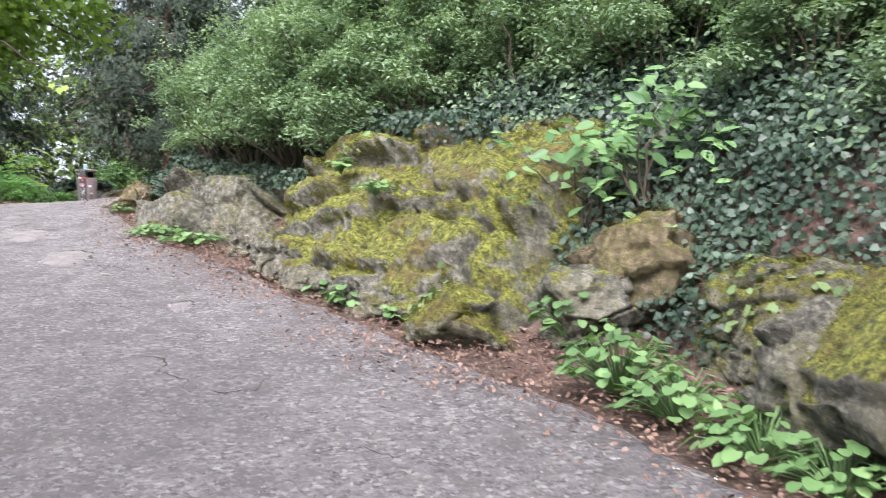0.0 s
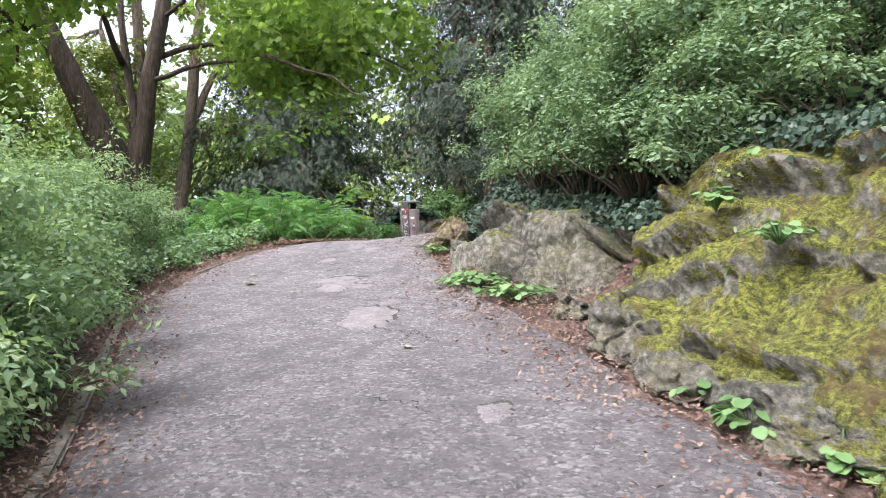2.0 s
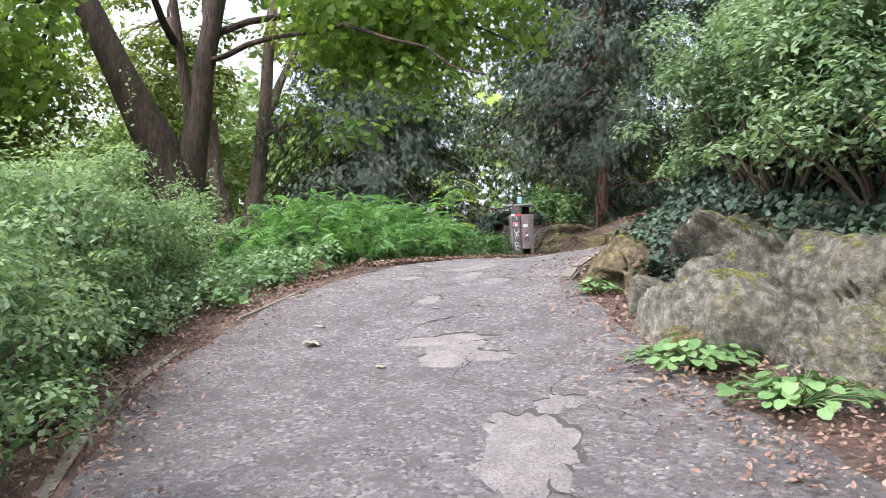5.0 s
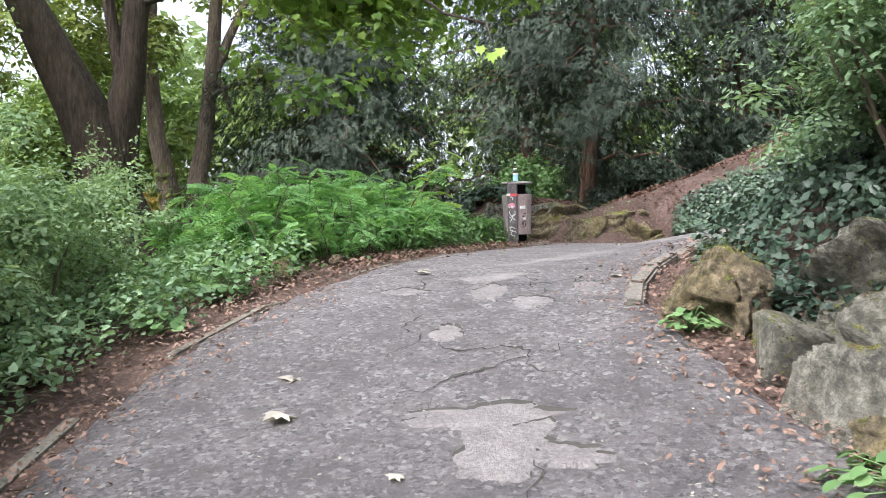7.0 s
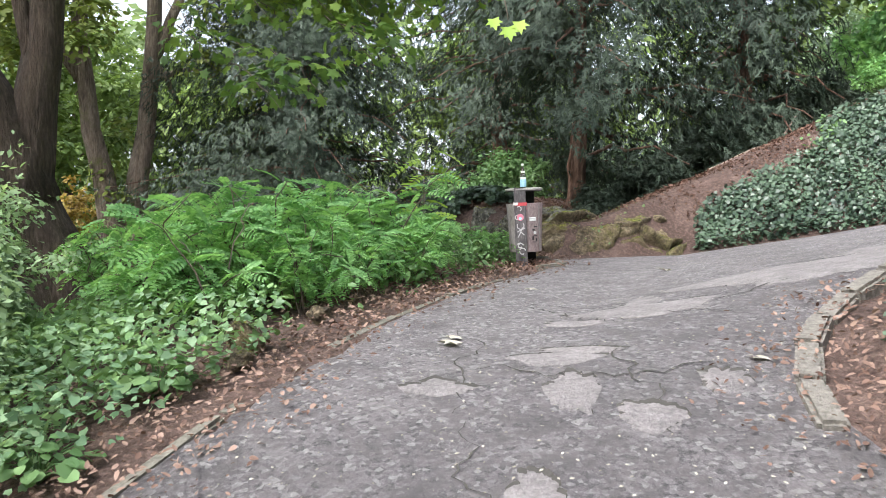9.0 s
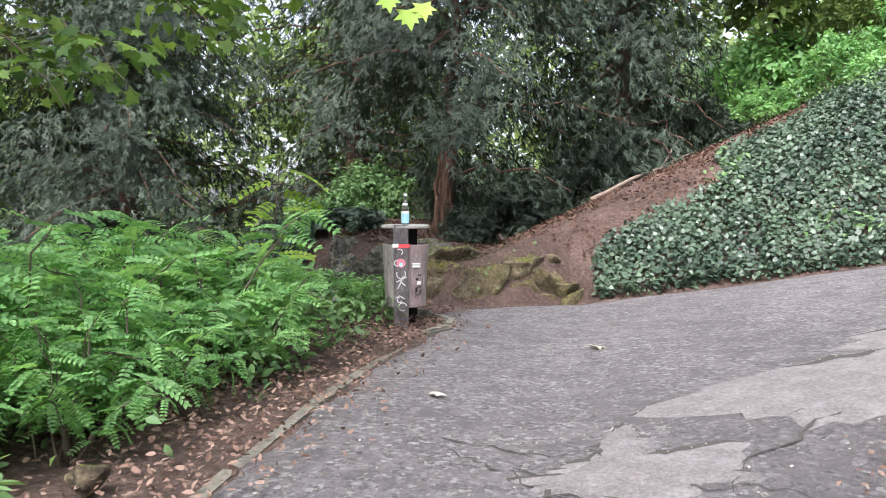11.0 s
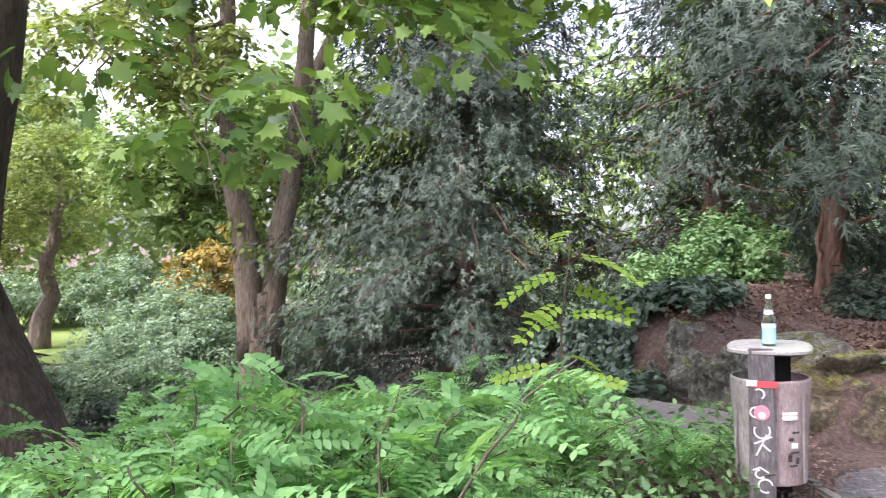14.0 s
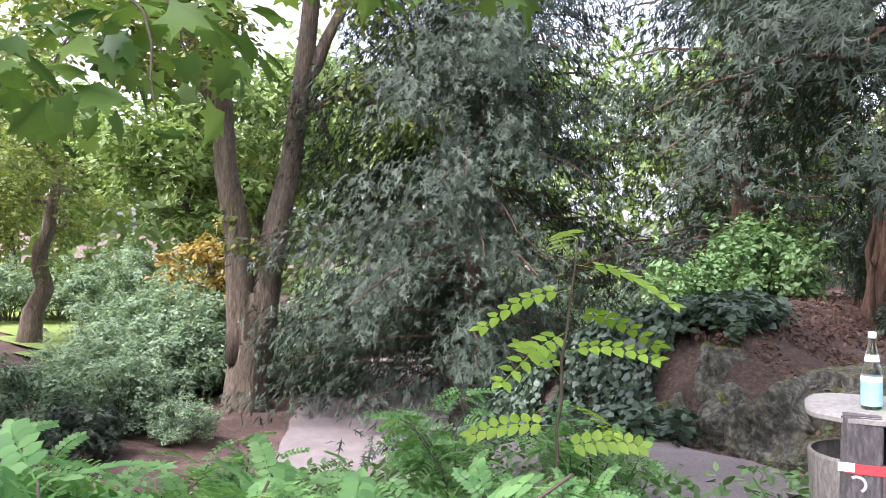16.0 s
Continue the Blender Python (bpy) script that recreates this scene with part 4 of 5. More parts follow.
def scatter(rng_seed, n, box, keep, off, tilt):
    """Places on the ground inside box that pass keep, with normals near the slope's."""
    rg = np.random.default_rng(rng_seed)
    x, y = rg.uniform(box[0], box[1], n), rg.uniform(box[2], box[3], n)
    ok = keep(x, y, rg)
    x, y = x[ok], y[ok]
    e = 0.15
    z = heights(x, y)
    g = np.stack([(heights(x - e, y) - heights(x + e, y)) / (2 * e), (heights(x, y - e) - heights(x, y + e)) / (2 * e), np.ones(len(x))], -1)
    P = np.stack([x, y, z + rg.uniform(off[0], off[1], len(x))], -1)
    return P, unit(g) + rg.normal(size=(len(x), 3)) * tilt, rg


def stuff(name, label, category, shape, spots, size, material):
    P, N, rg = spots
    ob = new(name, leaf_mesh(name, shape, P, N, rg.uniform(size[0], size[1], len(P)), material, rg))
    return tagged(ob, label, category, kind="stuff")


def hill_depth(x, y):
    return np.where(inside(x, y, HILL), away(x, y, RIGHT), -1)


def patchy(x, y, scale, seed):
    return np.array([noise.noise(Vector((a * scale, b * scale, seed))) for a, b in zip(x, y)])


stuff("ivy_on_bank", "dark ivy trailing over the top of the rocky bank", "ivy", IVY,
      scatter(21, 225000, (-5, 5, 2, 14.5), lambda x, y, r: (hill_depth(x, y) > np.where(y > 10.9, 0.3, np.where(x > 0.35, 0.85, 1.2))) & (hill_depth(x, y) < 3.2), (0.02, 0.32), 0.5), (0.03, 0.056), L_IVY)


def ledge_drape(seed, n):
    """Ivy places that lie on the ledges' tops and hang over their upper faces."""
    P, N, rg = scatter(seed, n, (-5, 2.5, 4.6, 12), lambda x, y, r: (hill_depth(x, y) > 0.75 + 0.45 * (y < 8.3) + 0.3 * r.random(len(x))) & (hill_depth(x, y) < 3.0), (0.02, 0.22), 0.6)
    h = hill_depth(P[:, 0], P[:, 1])
    low, high = np.array(SLOPE[1:-1]), np.array(STEEP[1:-1])
    top = np.where(P[:, 1] < 8.3, np.interp(h - 0.15, low[:, 0], low[:, 1]), np.interp(h - 0.35, high[:, 0], high[:, 1]))
    foot = profile(P[:, 1] - 0.67 * h)
    P[:, 2] = np.maximum(P[:, 2], foot + top + rg.uniform(0.0, 0.2, len(P)) - 3.0 * (P[:, 0] > 0.5))
    return P, N, rg


stuff("ivy_drape", "dark ivy curtain hanging over the rock tops", "ivy", IVY, ledge_drape(31, 90000), (0.034, 0.06), L_IVY)


stuff("bank_weeds", "grey-green weeds and grass growing through the ivy on the bank", "weeds", OVATE,
      scatter(33, 26000, (-3, 5, 3, 11), lambda x, y, r: (hill_depth(x, y) > 1.5) & (hill_depth(x, y) < 3.0) & (patchy(x, y, 1.1, 12.0) > -0.05), (0.1, 0.55), 0.7), (0.035, 0.085), L_SHRUB)


def on_ivy_bank(x, y, r):
    dn = y - np.interp(x, NORTH_X, NORTH_Y)
    line = (x + 6.6) * 0.78 - (y - 19.6) * 0.62
    return (dn > -0.06) & (dn < 8.5) & (line > 0.15 + 0.25 * np.sin(y * 3)) & (x < 9)


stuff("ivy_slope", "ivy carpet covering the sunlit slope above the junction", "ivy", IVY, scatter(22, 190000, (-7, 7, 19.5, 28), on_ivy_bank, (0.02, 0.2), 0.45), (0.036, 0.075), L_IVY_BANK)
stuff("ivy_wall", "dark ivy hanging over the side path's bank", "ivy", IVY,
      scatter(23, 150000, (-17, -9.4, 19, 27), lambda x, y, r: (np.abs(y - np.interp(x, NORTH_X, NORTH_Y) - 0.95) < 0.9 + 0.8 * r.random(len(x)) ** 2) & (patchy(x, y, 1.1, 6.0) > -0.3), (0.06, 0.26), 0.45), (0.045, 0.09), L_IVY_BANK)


stuff("slope_weeds", "light green weeds growing through the ivy slope", "weeds", OVATE,
      scatter(29, 9000, (-5.5, 3, 20.4, 26), lambda x, y, r: on_ivy_bank(x, y, r) & (patchy(x, y, 0.75, 9.0) > 0.22), (0.1, 0.38), 0.6), (0.05, 0.11), L_PLANT)


def west_depth(x, y):
    return np.where(inside(x, y, WEST), away(x, y, LEFT[:14]), -1)


stuff("edge_undergrowth", "low ivy and nettles at the foot of the shrubs", "undergrowth", IVY,
      scatter(24, 60000, (-11, -2, 0, 12), lambda x, y, r: (west_depth(x, y) > 0.3) & (west_depth(x, y) < 1.6), (0.02, 0.36), 0.5), (0.028, 0.055), L_NETTLE)
stuff("green_undergrowth", "fresh green weeds under the robinia", "undergrowth", OVATE,
      scatter(25, 46000, (-15, -7.5, 11, 18.4), lambda x, y, r: (west_depth(x, y) > 0.35) & (patchy(x, y, 1.3, 4.0) > -0.1), (0.01, 0.35), 0.6), (0.04, 0.09), L_PLANT)
stuff("leaf_litter", "brown fallen leaves gathered along the path's edges", "fallen leaves", OVATE,
      scatter(26, 270000, (-12, 4, 0, 20), lambda x, y, r: ((away(x, y, LEFT[:14]) < np.where(inside(x, y, WEST), 0.4 + 1.5 * r.random(len(x)) ** 3 + (y > 13) * 0.6, 0.03 + 0.45 * r.random(len(x)) ** 3 + 0.14 * (y < 11.5)))
                                                         | (away(x, y, RIGHT[:14]) < np.where(hill_depth(x, y) > 0, 0.75 + 0.5 * (y > 7.8) * (y < 9.2), 0.08 + 0.5 * r.random(len(x)) ** 3) + 0.22 * ((y > 6.2) & (y < 9.6) | (y > 4) & (y < 5.4))) & (hill_depth(x, y) < 0.75 + 0.5 * (y > 7.8) * (y < 9.2))) & (r.random(len(x)) < 0.85), (0.03, 0.055), 0.4), (0.015, 0.048), L_LITTER)
stuff("slope_litter", "dry leaves and needles on the bare slope", "fallen leaves", OVATE,
      scatter(27, 45000, (-13, 0, 19.5, 28), lambda x, y, r: (y - np.interp(x, NORTH_X, NORTH_Y) > 0.5), (0.01, 0.03), 0.5), (0.02, 0.075), L_NEEDLES)


def road_scatter(x, y, r):
    return inside(x, y, np.vstack([LEFT, RIGHT[::-1]])) & (r.random(len(x)) < 0.5)


P, N, rg = scatter(28, 45000, (-8, 2, 1, 19.5), road_scatter, (0.028, 0.034), 0.12)
P[:, 2] = [road_z(a, b) + 0.006 for a, b in P[:, :2]]
stuff("road_crumbs", "small pale leaves and chips strewn on the asphalt", "fallen leaves", DIAMOND, (P, N, rg), (0.005, 0.024), L_PALE)
for k, (x, y, s) in enumerate([(-6.18, 9.49, 0.15), (-6.46, 9.87, 0.13), (-6.73, 12.09, 0.12), (-6.78, 12.19, 0.1), (-5.4, 9.1, 0.08), (-3.1, 7.2, 0.09), (-5.2, 12.0, 0.1), (-6.1, 15.9, 0.15), (-6.9, 14.2, 0.1)]):
    rg = np.random.default_rng(70 + k)
    ob = new("fallen_leaf", leaf_mesh("fallen_leaf", MAPLE, np.array([[0, 0, 0.014]]), np.array([[0.1, 0.05, 1.0]]), np.array([s]), L_PALE, rg))
    ob.matrix_basis = pose(x, y, road_z(x, y) + 0.005)
    tagged(ob, "pale dry maple leaf lying on the asphalt", "leaf", "fallen leaves on the path")


def clump(name, x, y, n, r, size, h, material, label, seed, z=None):
    """A low plant: leaf stalks from one root with a round leaf on each."""
    rg = np.random.default_rng(seed)
    n, size = int(n * 2.2), size * 0.62
    a, q = rg.uniform(0, 2 * math.pi, n), r * np.sqrt(rg.random(n))
    P = np.stack([np.cos(a) * q, np.sin(a) * q, h * (1.1 - 0.6 * q / r) * rg.uniform(0.5, 1.1, n)], -1)
    ob = thing(name, label, "plant", "plants at the rock foot", pose(x, y, gz(x, y) if z is None else z))
    child("foliage", leaf_mesh("foliage", ROUND, P, np.stack([np.cos(a) * 0.4, np.sin(a) * 0.4, np.ones(n)], -1) + rg.normal(size=(n, 3)) * 0.2, size * rg.uniform(0.6, 1.2, n), material, rg,
                                  np.stack([np.cos(a), np.sin(a), np.zeros(n)], -1) * 2, 0.4), ob)
    tagged(child("stalk", limb_mesh("stalk", [(bend((0, 0, -0.03), p, 4, 0.03, rg, 0.0), 0.004, 0.003) for p in P], L_PLANT, rg, 4), ob), kind="stuff")


for k, (x, y, n, r, s, h) in enumerate([(1.0, 4.15, 60, 0.34, 0.12, 0.4), (1.45, 3.3, 50, 0.3, 0.12, 0.24), (-0.72, 6.05, 22, 0.2, 0.12, 0.22), (-0.35, 5.7, 14, 0.14, 0.1, 0.18), (-2.9, 9.05, 50, 0.36, 0.11, 0.18),
                                      (0.9, 5.0, 40, 0.3, 0.11, 0.45), (-3.5, 9.55, 45, 0.36, 0.12, 0.18), (1.9, 3.6, 26, 0.25, 0.1, 0.5), (-4.55, 11.0, 20, 0.2, 0.09, 0.14), (-8.0, 11.2, 24, 0.24, 0.12, 0.2),
                                      (-7.9, 10.4, 20, 0.22, 0.11, 0.18), (-1.0, 6.5, 16, 0.18, 0.1, 0.2), (1.2, 3.75, 40, 0.3, 0.11, 0.3), (1.6, 2.9, 30, 0.25, 0.11, 0.25)]):
    clump("round_leaf_plant", x, y, n, r, s, h, L_PLANT, "clump of round pale green leaves at the rock foot", 200 + k)
clump("round_leaf_plant", -1.0, 7.6, 12, 0.14, 0.13, 0.15, L_PLANT, "clump of round pale green leaves growing on the rock", 220, 2.15)
clump("round_leaf_plant", -0.6, 6.95, 22, 0.2, 0.09, 0.12, L_PLANT, "clump of round pale green leaves growing on the rock", 221, 1.9)


def sapling(x, y, h, n, size, seed, label):
    rg = np.random.default_rng(seed)
    ob = thing("sapling", label, "sapling", "", pose(x, y, gz(x, y)))
    runs, P = [], []
    for k in range(9):
        a = k * 2.4
        tip = np.array([math.cos(a) * 0.5 * rg.uniform(0.4, 1), math.sin(a) * 0.5 * rg.uniform(0.4, 1), h * rg.uniform(0.45, 1.0)])
        pts = bend((0, 0, 0), tip, 7, 0.1, rg, 0.03)
        runs.append((pts, 0.014, 0.005))
        P += [tip + rg.normal(size=3) * (0.16, 0.16, 0.12) for _ in range(n // 9)]
    P = np.array(P)
    tagged(child("branchwork", limb_mesh("branchwork", runs, M_TWIG, rg, 5), ob), kind="stuff")
    child("foliage", leaf_mesh("foliage", OVATE, P, np.array([0.0, -0.5, 1.0]) + rg.normal(size=(len(P), 3)) * 0.35, size * rg.uniform(0.7, 1.2, len(P)), L_SAPLING, rg), ob)


sapling(1.45, 5.45, 0.85, 200, 0.145, 31, "broad-leaved bright green sapling among the ivy")
sapling(1.05, 5.75, 0.6, 110, 0.13, 32, "broad-leaved bright green sapling among the ivy")
sapling(-0.7, 8.2, 0.9, 40, 0.13, 33, "thin bright sapling growing above the boulder")


# ---- trees ----
def tree(name, x, y, base, label, runs, crowns, bark, seed, group=""):
    """Trunk and limbs as tapered tubes; crowns are (part name, leaf mesh) pairs in the tree's own space."""
    rg = np.random.default_rng(seed)
    ob = thing(name, label, "tree", group, pose(x, y, base))
    child("trunk", limb_mesh("trunk", runs[:1], bark, rg, 20, 0.3), ob)
    for r in runs[1:]:
        child("limb", limb_mesh("limb", [r], bark, rg, 12, 0.25), ob)
    for part_name, me in crowns:
        child(part_name, me, ob)
    return ob


def twigs_to(rg, hubs, centres, r0=0.05):
    runs = []
    for c in centres:
        h = min(hubs, key=lambda q: np.linalg.norm(np.array(q) - c))
        runs.append((bend(h, c, 8, 0.25, rg, 0.12), r0, 0.012))
    return runs


def cloud(rg, n, centre, radius, floor_z=None):
    d = unit(rg.normal(size=(n, 3)))
    return np.array(centre) + d * (0.35 + 0.65 * rg.random((n, 1))) * np.array(radius)


# maple beside the path, with a double stem and boughs over the walk
MX, MY = -13.4, 15.6
MZ = gz(MX, MY) - 0.1
rg = np.random.default_rng(301)
lean = np.array([0.7, 0.72, 0])


def stem(*steps):
    """Points of a stem from (sideways, up) steps above sea level, in the tree's own space."""
    return [lean * u + (0, 0, z - MZ) for u, z in steps]


m_trunk = (stem((0.38, 0.5), (0.36, 0.8), (0.28, 1.3), (0.08, 1.95), (-0.26, 2.6), (-0.46, 3.1), (-0.55, 3.55)), 0.46, 0.41)
m_left = (stem((-0.42, 2.9), (-0.6, 3.5), (-0.82, 4.18), (-1.13, 4.85), (-1.5, 5.6), (-2.2, 7.0), (-2.9, 9.0)), 0.44, 0.2)
m_right = (stem((-0.4, 2.9), (-0.33, 3.5), (-0.25, 4.15), (-0.12, 4.85), (-0.06, 5.6), (0.2, 7.2), (0.5, 9.6)), 0.3, 0.15)
m_thin = (stem((-0.22, 4.3), (-0.28, 4.7), (-0.42, 5.6), (-0.6, 7.0), (-0.7, 9.0)), 0.11, 0.06)
m_bough = (bend((0.0, 0.0, 5.0), (6.0, -0.7, 4.75 - MZ), 12, 0.6, rg, 0.1), 0.06, 0.015)
m_bough2 = (bend((0.05, 0.1, 5.5), (4.5, 3.6, 5.6), 10, 0.7, rg, 0.1), 0.07, 0.02)
m_bough3 = (bend((-0.4, -0.4, 5.3), (2.6, -5.2, 5.4), 10, 0.8, rg, 0.1), 0.07, 0.02)
hubs = [m_left[0][-1], m_left[0][5], m_right[0][-1], m_right[0][5], m_thin[0][-1], m_bough2[0][6], m_bough3[0][6]]
c = np.vstack([cloud(rg, 18, (0.5, 0.5, 9.6), (5.2, 5.2, 3.0)), cloud(rg, 44, (-4.2, -2.2, 5.2), (3.4, 3.0, 2.4)), cloud(rg, 14, (3.2, 1.2, 5.4), (2.0, 1.6, 0.9)), cloud(rg, 22, (3.0, 3.6, 7.0), (2.4, 2.6, 1.3)), cloud(rg, 26, (1.8, -4.2, 6.2), (2.8, 2.8, 1.5)), cloud(rg, 22, (-2.5, -3.5, 5.6), (2.8, 2.8, 1.8)), cloud(rg, 14, (3.4, -0.4, 5.9), (2.4, 2.8, 1.2)), cloud(rg, 14, (2.2, 2.6, 6.0), (2.2, 2.0, 0.7))])
P, N = blobs(rg, c, rg.uniform(0.6, 1.1, len(c)), [140] * len(c), 0.8, 0.25)
maple = tree("maple_tree", MX, MY, MZ, "old maple with a forked rough trunk beside the path", [m_trunk, m_left, m_right, m_thin, m_bough, m_bough2, m_bough3] + twigs_to(rg, hubs, c[::5], 0.06),
             [("crown", leaf_mesh("crown", MAPLE, P, N, rg.uniform(0.1, 0.19, len(P)), L_MAPLE, rg))], M_BARK, 301)
# the bough's end hangs close over the walk
c = np.array([(-9.4, 15.0, 4.1), (-9.8, 15.4, 4.25), (-9.0, 15.2, 4.5), (-9.7, 14.7, 3.95), (-10.2, 15.2, 4.1), (-8.9, 15.8, 4.55), (-10.4, 14.6, 4.4), (-9.3, 16.0, 4.65), (-10.6, 15.8, 4.5), (-9.6, 15.6, 5.0), (-10.0, 15.0, 4.9), (-9.2, 15.3, 5.1), (-8.8, 16.2, 5.1), (-10.8, 16.4, 5.2), (-9.8, 16.8, 5.3), (-11.2, 15.4, 4.9)]) - (MX, MY, MZ)
P, N = blobs(rg, c, [0.4] * len(c), [24] * len(c), 0.6, 0.9)
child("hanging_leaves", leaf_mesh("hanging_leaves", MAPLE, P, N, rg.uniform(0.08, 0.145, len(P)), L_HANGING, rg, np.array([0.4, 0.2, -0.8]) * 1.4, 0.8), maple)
for q in c:
    child("twig", limb_mesh("twig", [(bend(tuple(q + (-0.5, 0.25, 0.35)), tuple(q + (0.2, -0.05, -0.2)), 6, 0.04, rg, 0.03), 0.008, 0.003)], M_TWIG, rg, 5), maple)
P = np.array([(-7.3, 14.8, 4.4), (-7.22, 14.85, 4.45), (-7.42, 14.75, 4.47)]) - (MX, MY, MZ)
child("leaf_spray", leaf_mesh("leaf_spray", MAPLE, P, np.array([[0.3, -1.0, 0.6]] * 3), np.array([0.16, 0.14, 0.13]), L_ROBINIA_TIP, rg, np.array([0.2, 0.0, -1.0]) * 3, 0.3), maple)
child("limb", limb_mesh("limb", [(bend((6.0, -0.7, 4.75 - MZ), (-7.3 - MX, 14.8 - MY, 4.45 - MZ), 6, 0.05, rg, 0.01), 0.012, 0.004)], M_TWIG, rg, 5), maple)

# chestnut with two stems down by the lower path
CX, CY = -23.0, 26.3
CZ = gz(CX, CY) - 0.05
rg = np.random.default_rng(302)
across = np.array([0.62, 0.78, 0])


def stem_c(*steps):
    return [across * u + (0, 0, z - CZ) for u, z in steps]


c_trunk = (stem_c((0.16, -0.9), (0.17, -0.55), (0.2, 0.0), (0.25, 0.7), (0.27, 1.3), (0.28, 1.8), (0.28, 2.3)), 0.6, 0.3)
c_left = (stem_c((0.1, 0.6), (0.03, 1.5), (-0.02, 2.2), (-0.18, 3.87), (-0.5, 5.2), (-0.63, 6.55), (-0.8, 7.9), (-0.72, 9.3), (-0.9, 12.5)), 0.4, 0.17)
c_right = (stem_c((0.38, 0.6), (0.46, 1.5), (0.55, 2.2), (0.76, 3.9), (1.02, 5.3), (1.12, 6.7), (1.24, 8.1), (1.3, 9.5), (1.6, 12.5)), 0.4, 0.17)
c_hook = (stem_c((1.15, 6.6), (1.4, 6.85), (1.97, 7.1), (2.4, 7.2), (2.85, 7.05)), 0.12, 0.06)
c_drop = (stem_c((1.25, 7.2), (1.55, 7.0), (1.75, 6.5), (1.95, 6.1)), 0.13, 0.05)
c_fork = (stem_c((-0.66, 6.6), (-1.1, 7.2), (-1.35, 7.9), (-1.62, 8.8), (-2.1, 10.6)), 0.22, 0.1)
c_fork2 = (stem_c((1.2, 7.4), (1.5, 7.9), (1.75, 8.6), (2.3, 9.8), (3.0, 11.6)), 0.2, 0.09)
hubs = [c_left[0][-1], c_left[0][7], c_right[0][-1], c_right[0][7], c_hook[0][-1], c_fork[0][-1], c_fork2[0][-1]]
c = np.vstack([cloud(rg, 60, (0, 0, 12.5), (5.8, 5.8, 4.2)), cloud(rg, 26, (-1.8, -2.4, 8.6), (3.4, 3.4, 1.8)), cloud(rg, 12, (2.5, 2.8, 8.0), (2.5, 2.5, 1.6)), cloud(rg, 9, (0.2, 0.2, 4.8), (0.75, 0.75, 2.6))])
P, N = blobs(rg, c, np.concatenate([rg.uniform(0.6, 1.1, len(c) - 9), [0.45] * 9]), [140] * (len(c) - 9) + [34] * 9, 0.5, 0.9)
tree("chestnut_tree", CX, CY, CZ, "two-stemmed chestnut with pale brown bark on the lower ground", [c_trunk, c_left, c_right, c_hook, c_drop, c_fork, c_fork2] + twigs_to(rg, hubs, c[:-9:6], 0.06),
     [("crown", leaf_mesh("crown", OVATE, P, N, rg.uniform(0.16, 0.28, len(P)), L_CHESTNUT, rg))], M_BARK_PALE, 302)


def yew(x, y, seed, label, h, rx, low, sprays, trunk_r, gap=()):
    """A yew: a fluted trunk, long boughs and hanging dark sprays down to low."""
    rg = np.random.default_rng(seed)
    base = gz(x, y) - 0.1
    trunk = (bend((0, 0, -0.1), (rg.normal() * 0.3, rg.normal() * 0.3, h * 0.8), 12, 0, rg, 0.08), trunk_r, trunk_r * 0.3)
    runs, P, N, T = [trunk], [], [], []
    for k in range(5):
        a = k * 1.26 + 0.4
        runs.append((bend((math.cos(a) * trunk_r * 1.5, math.sin(a) * trunk_r * 1.5, -0.1), (math.cos(a) * trunk_r * 0.5, math.sin(a) * trunk_r * 0.5, 2.2), 7, 0, rg, 0.03), trunk_r * 0.5, trunk_r * 0.2))
    n_b = int(h * 17)
    for k in range(n_b):
        z = low + (h - low) * (k + rg.random()) / n_b
        a = rg.uniform(0, 2 * math.pi)
        if any(z < g[2] and abs((a - g[0] + math.pi) % (2 * math.pi) - math.pi) < g[1] for g in gap):
            continue
        taper = 1.05 - 0.62 * max(0.0, (z - low) / (h - low)) ** 1.5
        ln = rx * taper * rg.uniform(0.6, 1.08)
        tip = np.array([math.cos(a) * ln, math.sin(a) * ln, z - 0.35 * ln * rg.uniform(0.2, 0.9)])
        if tip[2] < 0.25:
            tip[2] = 0.25
        pts = bend((0, 0, z), tip, 8, 0.3, rg, 0.08)
        if k % 3 == 0:
            runs.append((pts, 0.05, 0.012))
        m = sprays // n_b
        t = 7 * (0.12 + 0.88 * rg.random(m) ** 0.7)
        i = np.minimum(t.astype(int), 6)
        arr = np.array(pts)
        q = arr[i] + (arr[i + 1] - arr[i]) * (t - i)[:, None] + rg.normal(size=(m, 3)) * (0.3, 0.3, 0.2) - np.array([0, 0, 1]) * (rg.random((m, 1)) ** 2) * 0.5
        P.append(q)
        N.append(np.tile((math.cos(a) * 0.8, math.sin(a) * 0.8, 0.8), (m, 1)) + rg.normal(size=(m, 3)) * 0.45)
        T.append(np.tile((math.cos(a) * 0.8, math.sin(a) * 0.8, -0.9), (m, 1)))
    P, N, T = np.vstack(P), np.vstack(N), np.vstack(T)
    ok = P[:, 2] > 0.12
    return tree("yew_tree", x, y, base, label, runs, [("crown", leaf_mesh("crown", SPRAY, P[ok], N[ok], rg.uniform(0.14, 0.34, ok.sum()), L_YEW, rg, T[ok] * 1.2, 0.9))], M_BARK_YEW, seed, "dark yews")


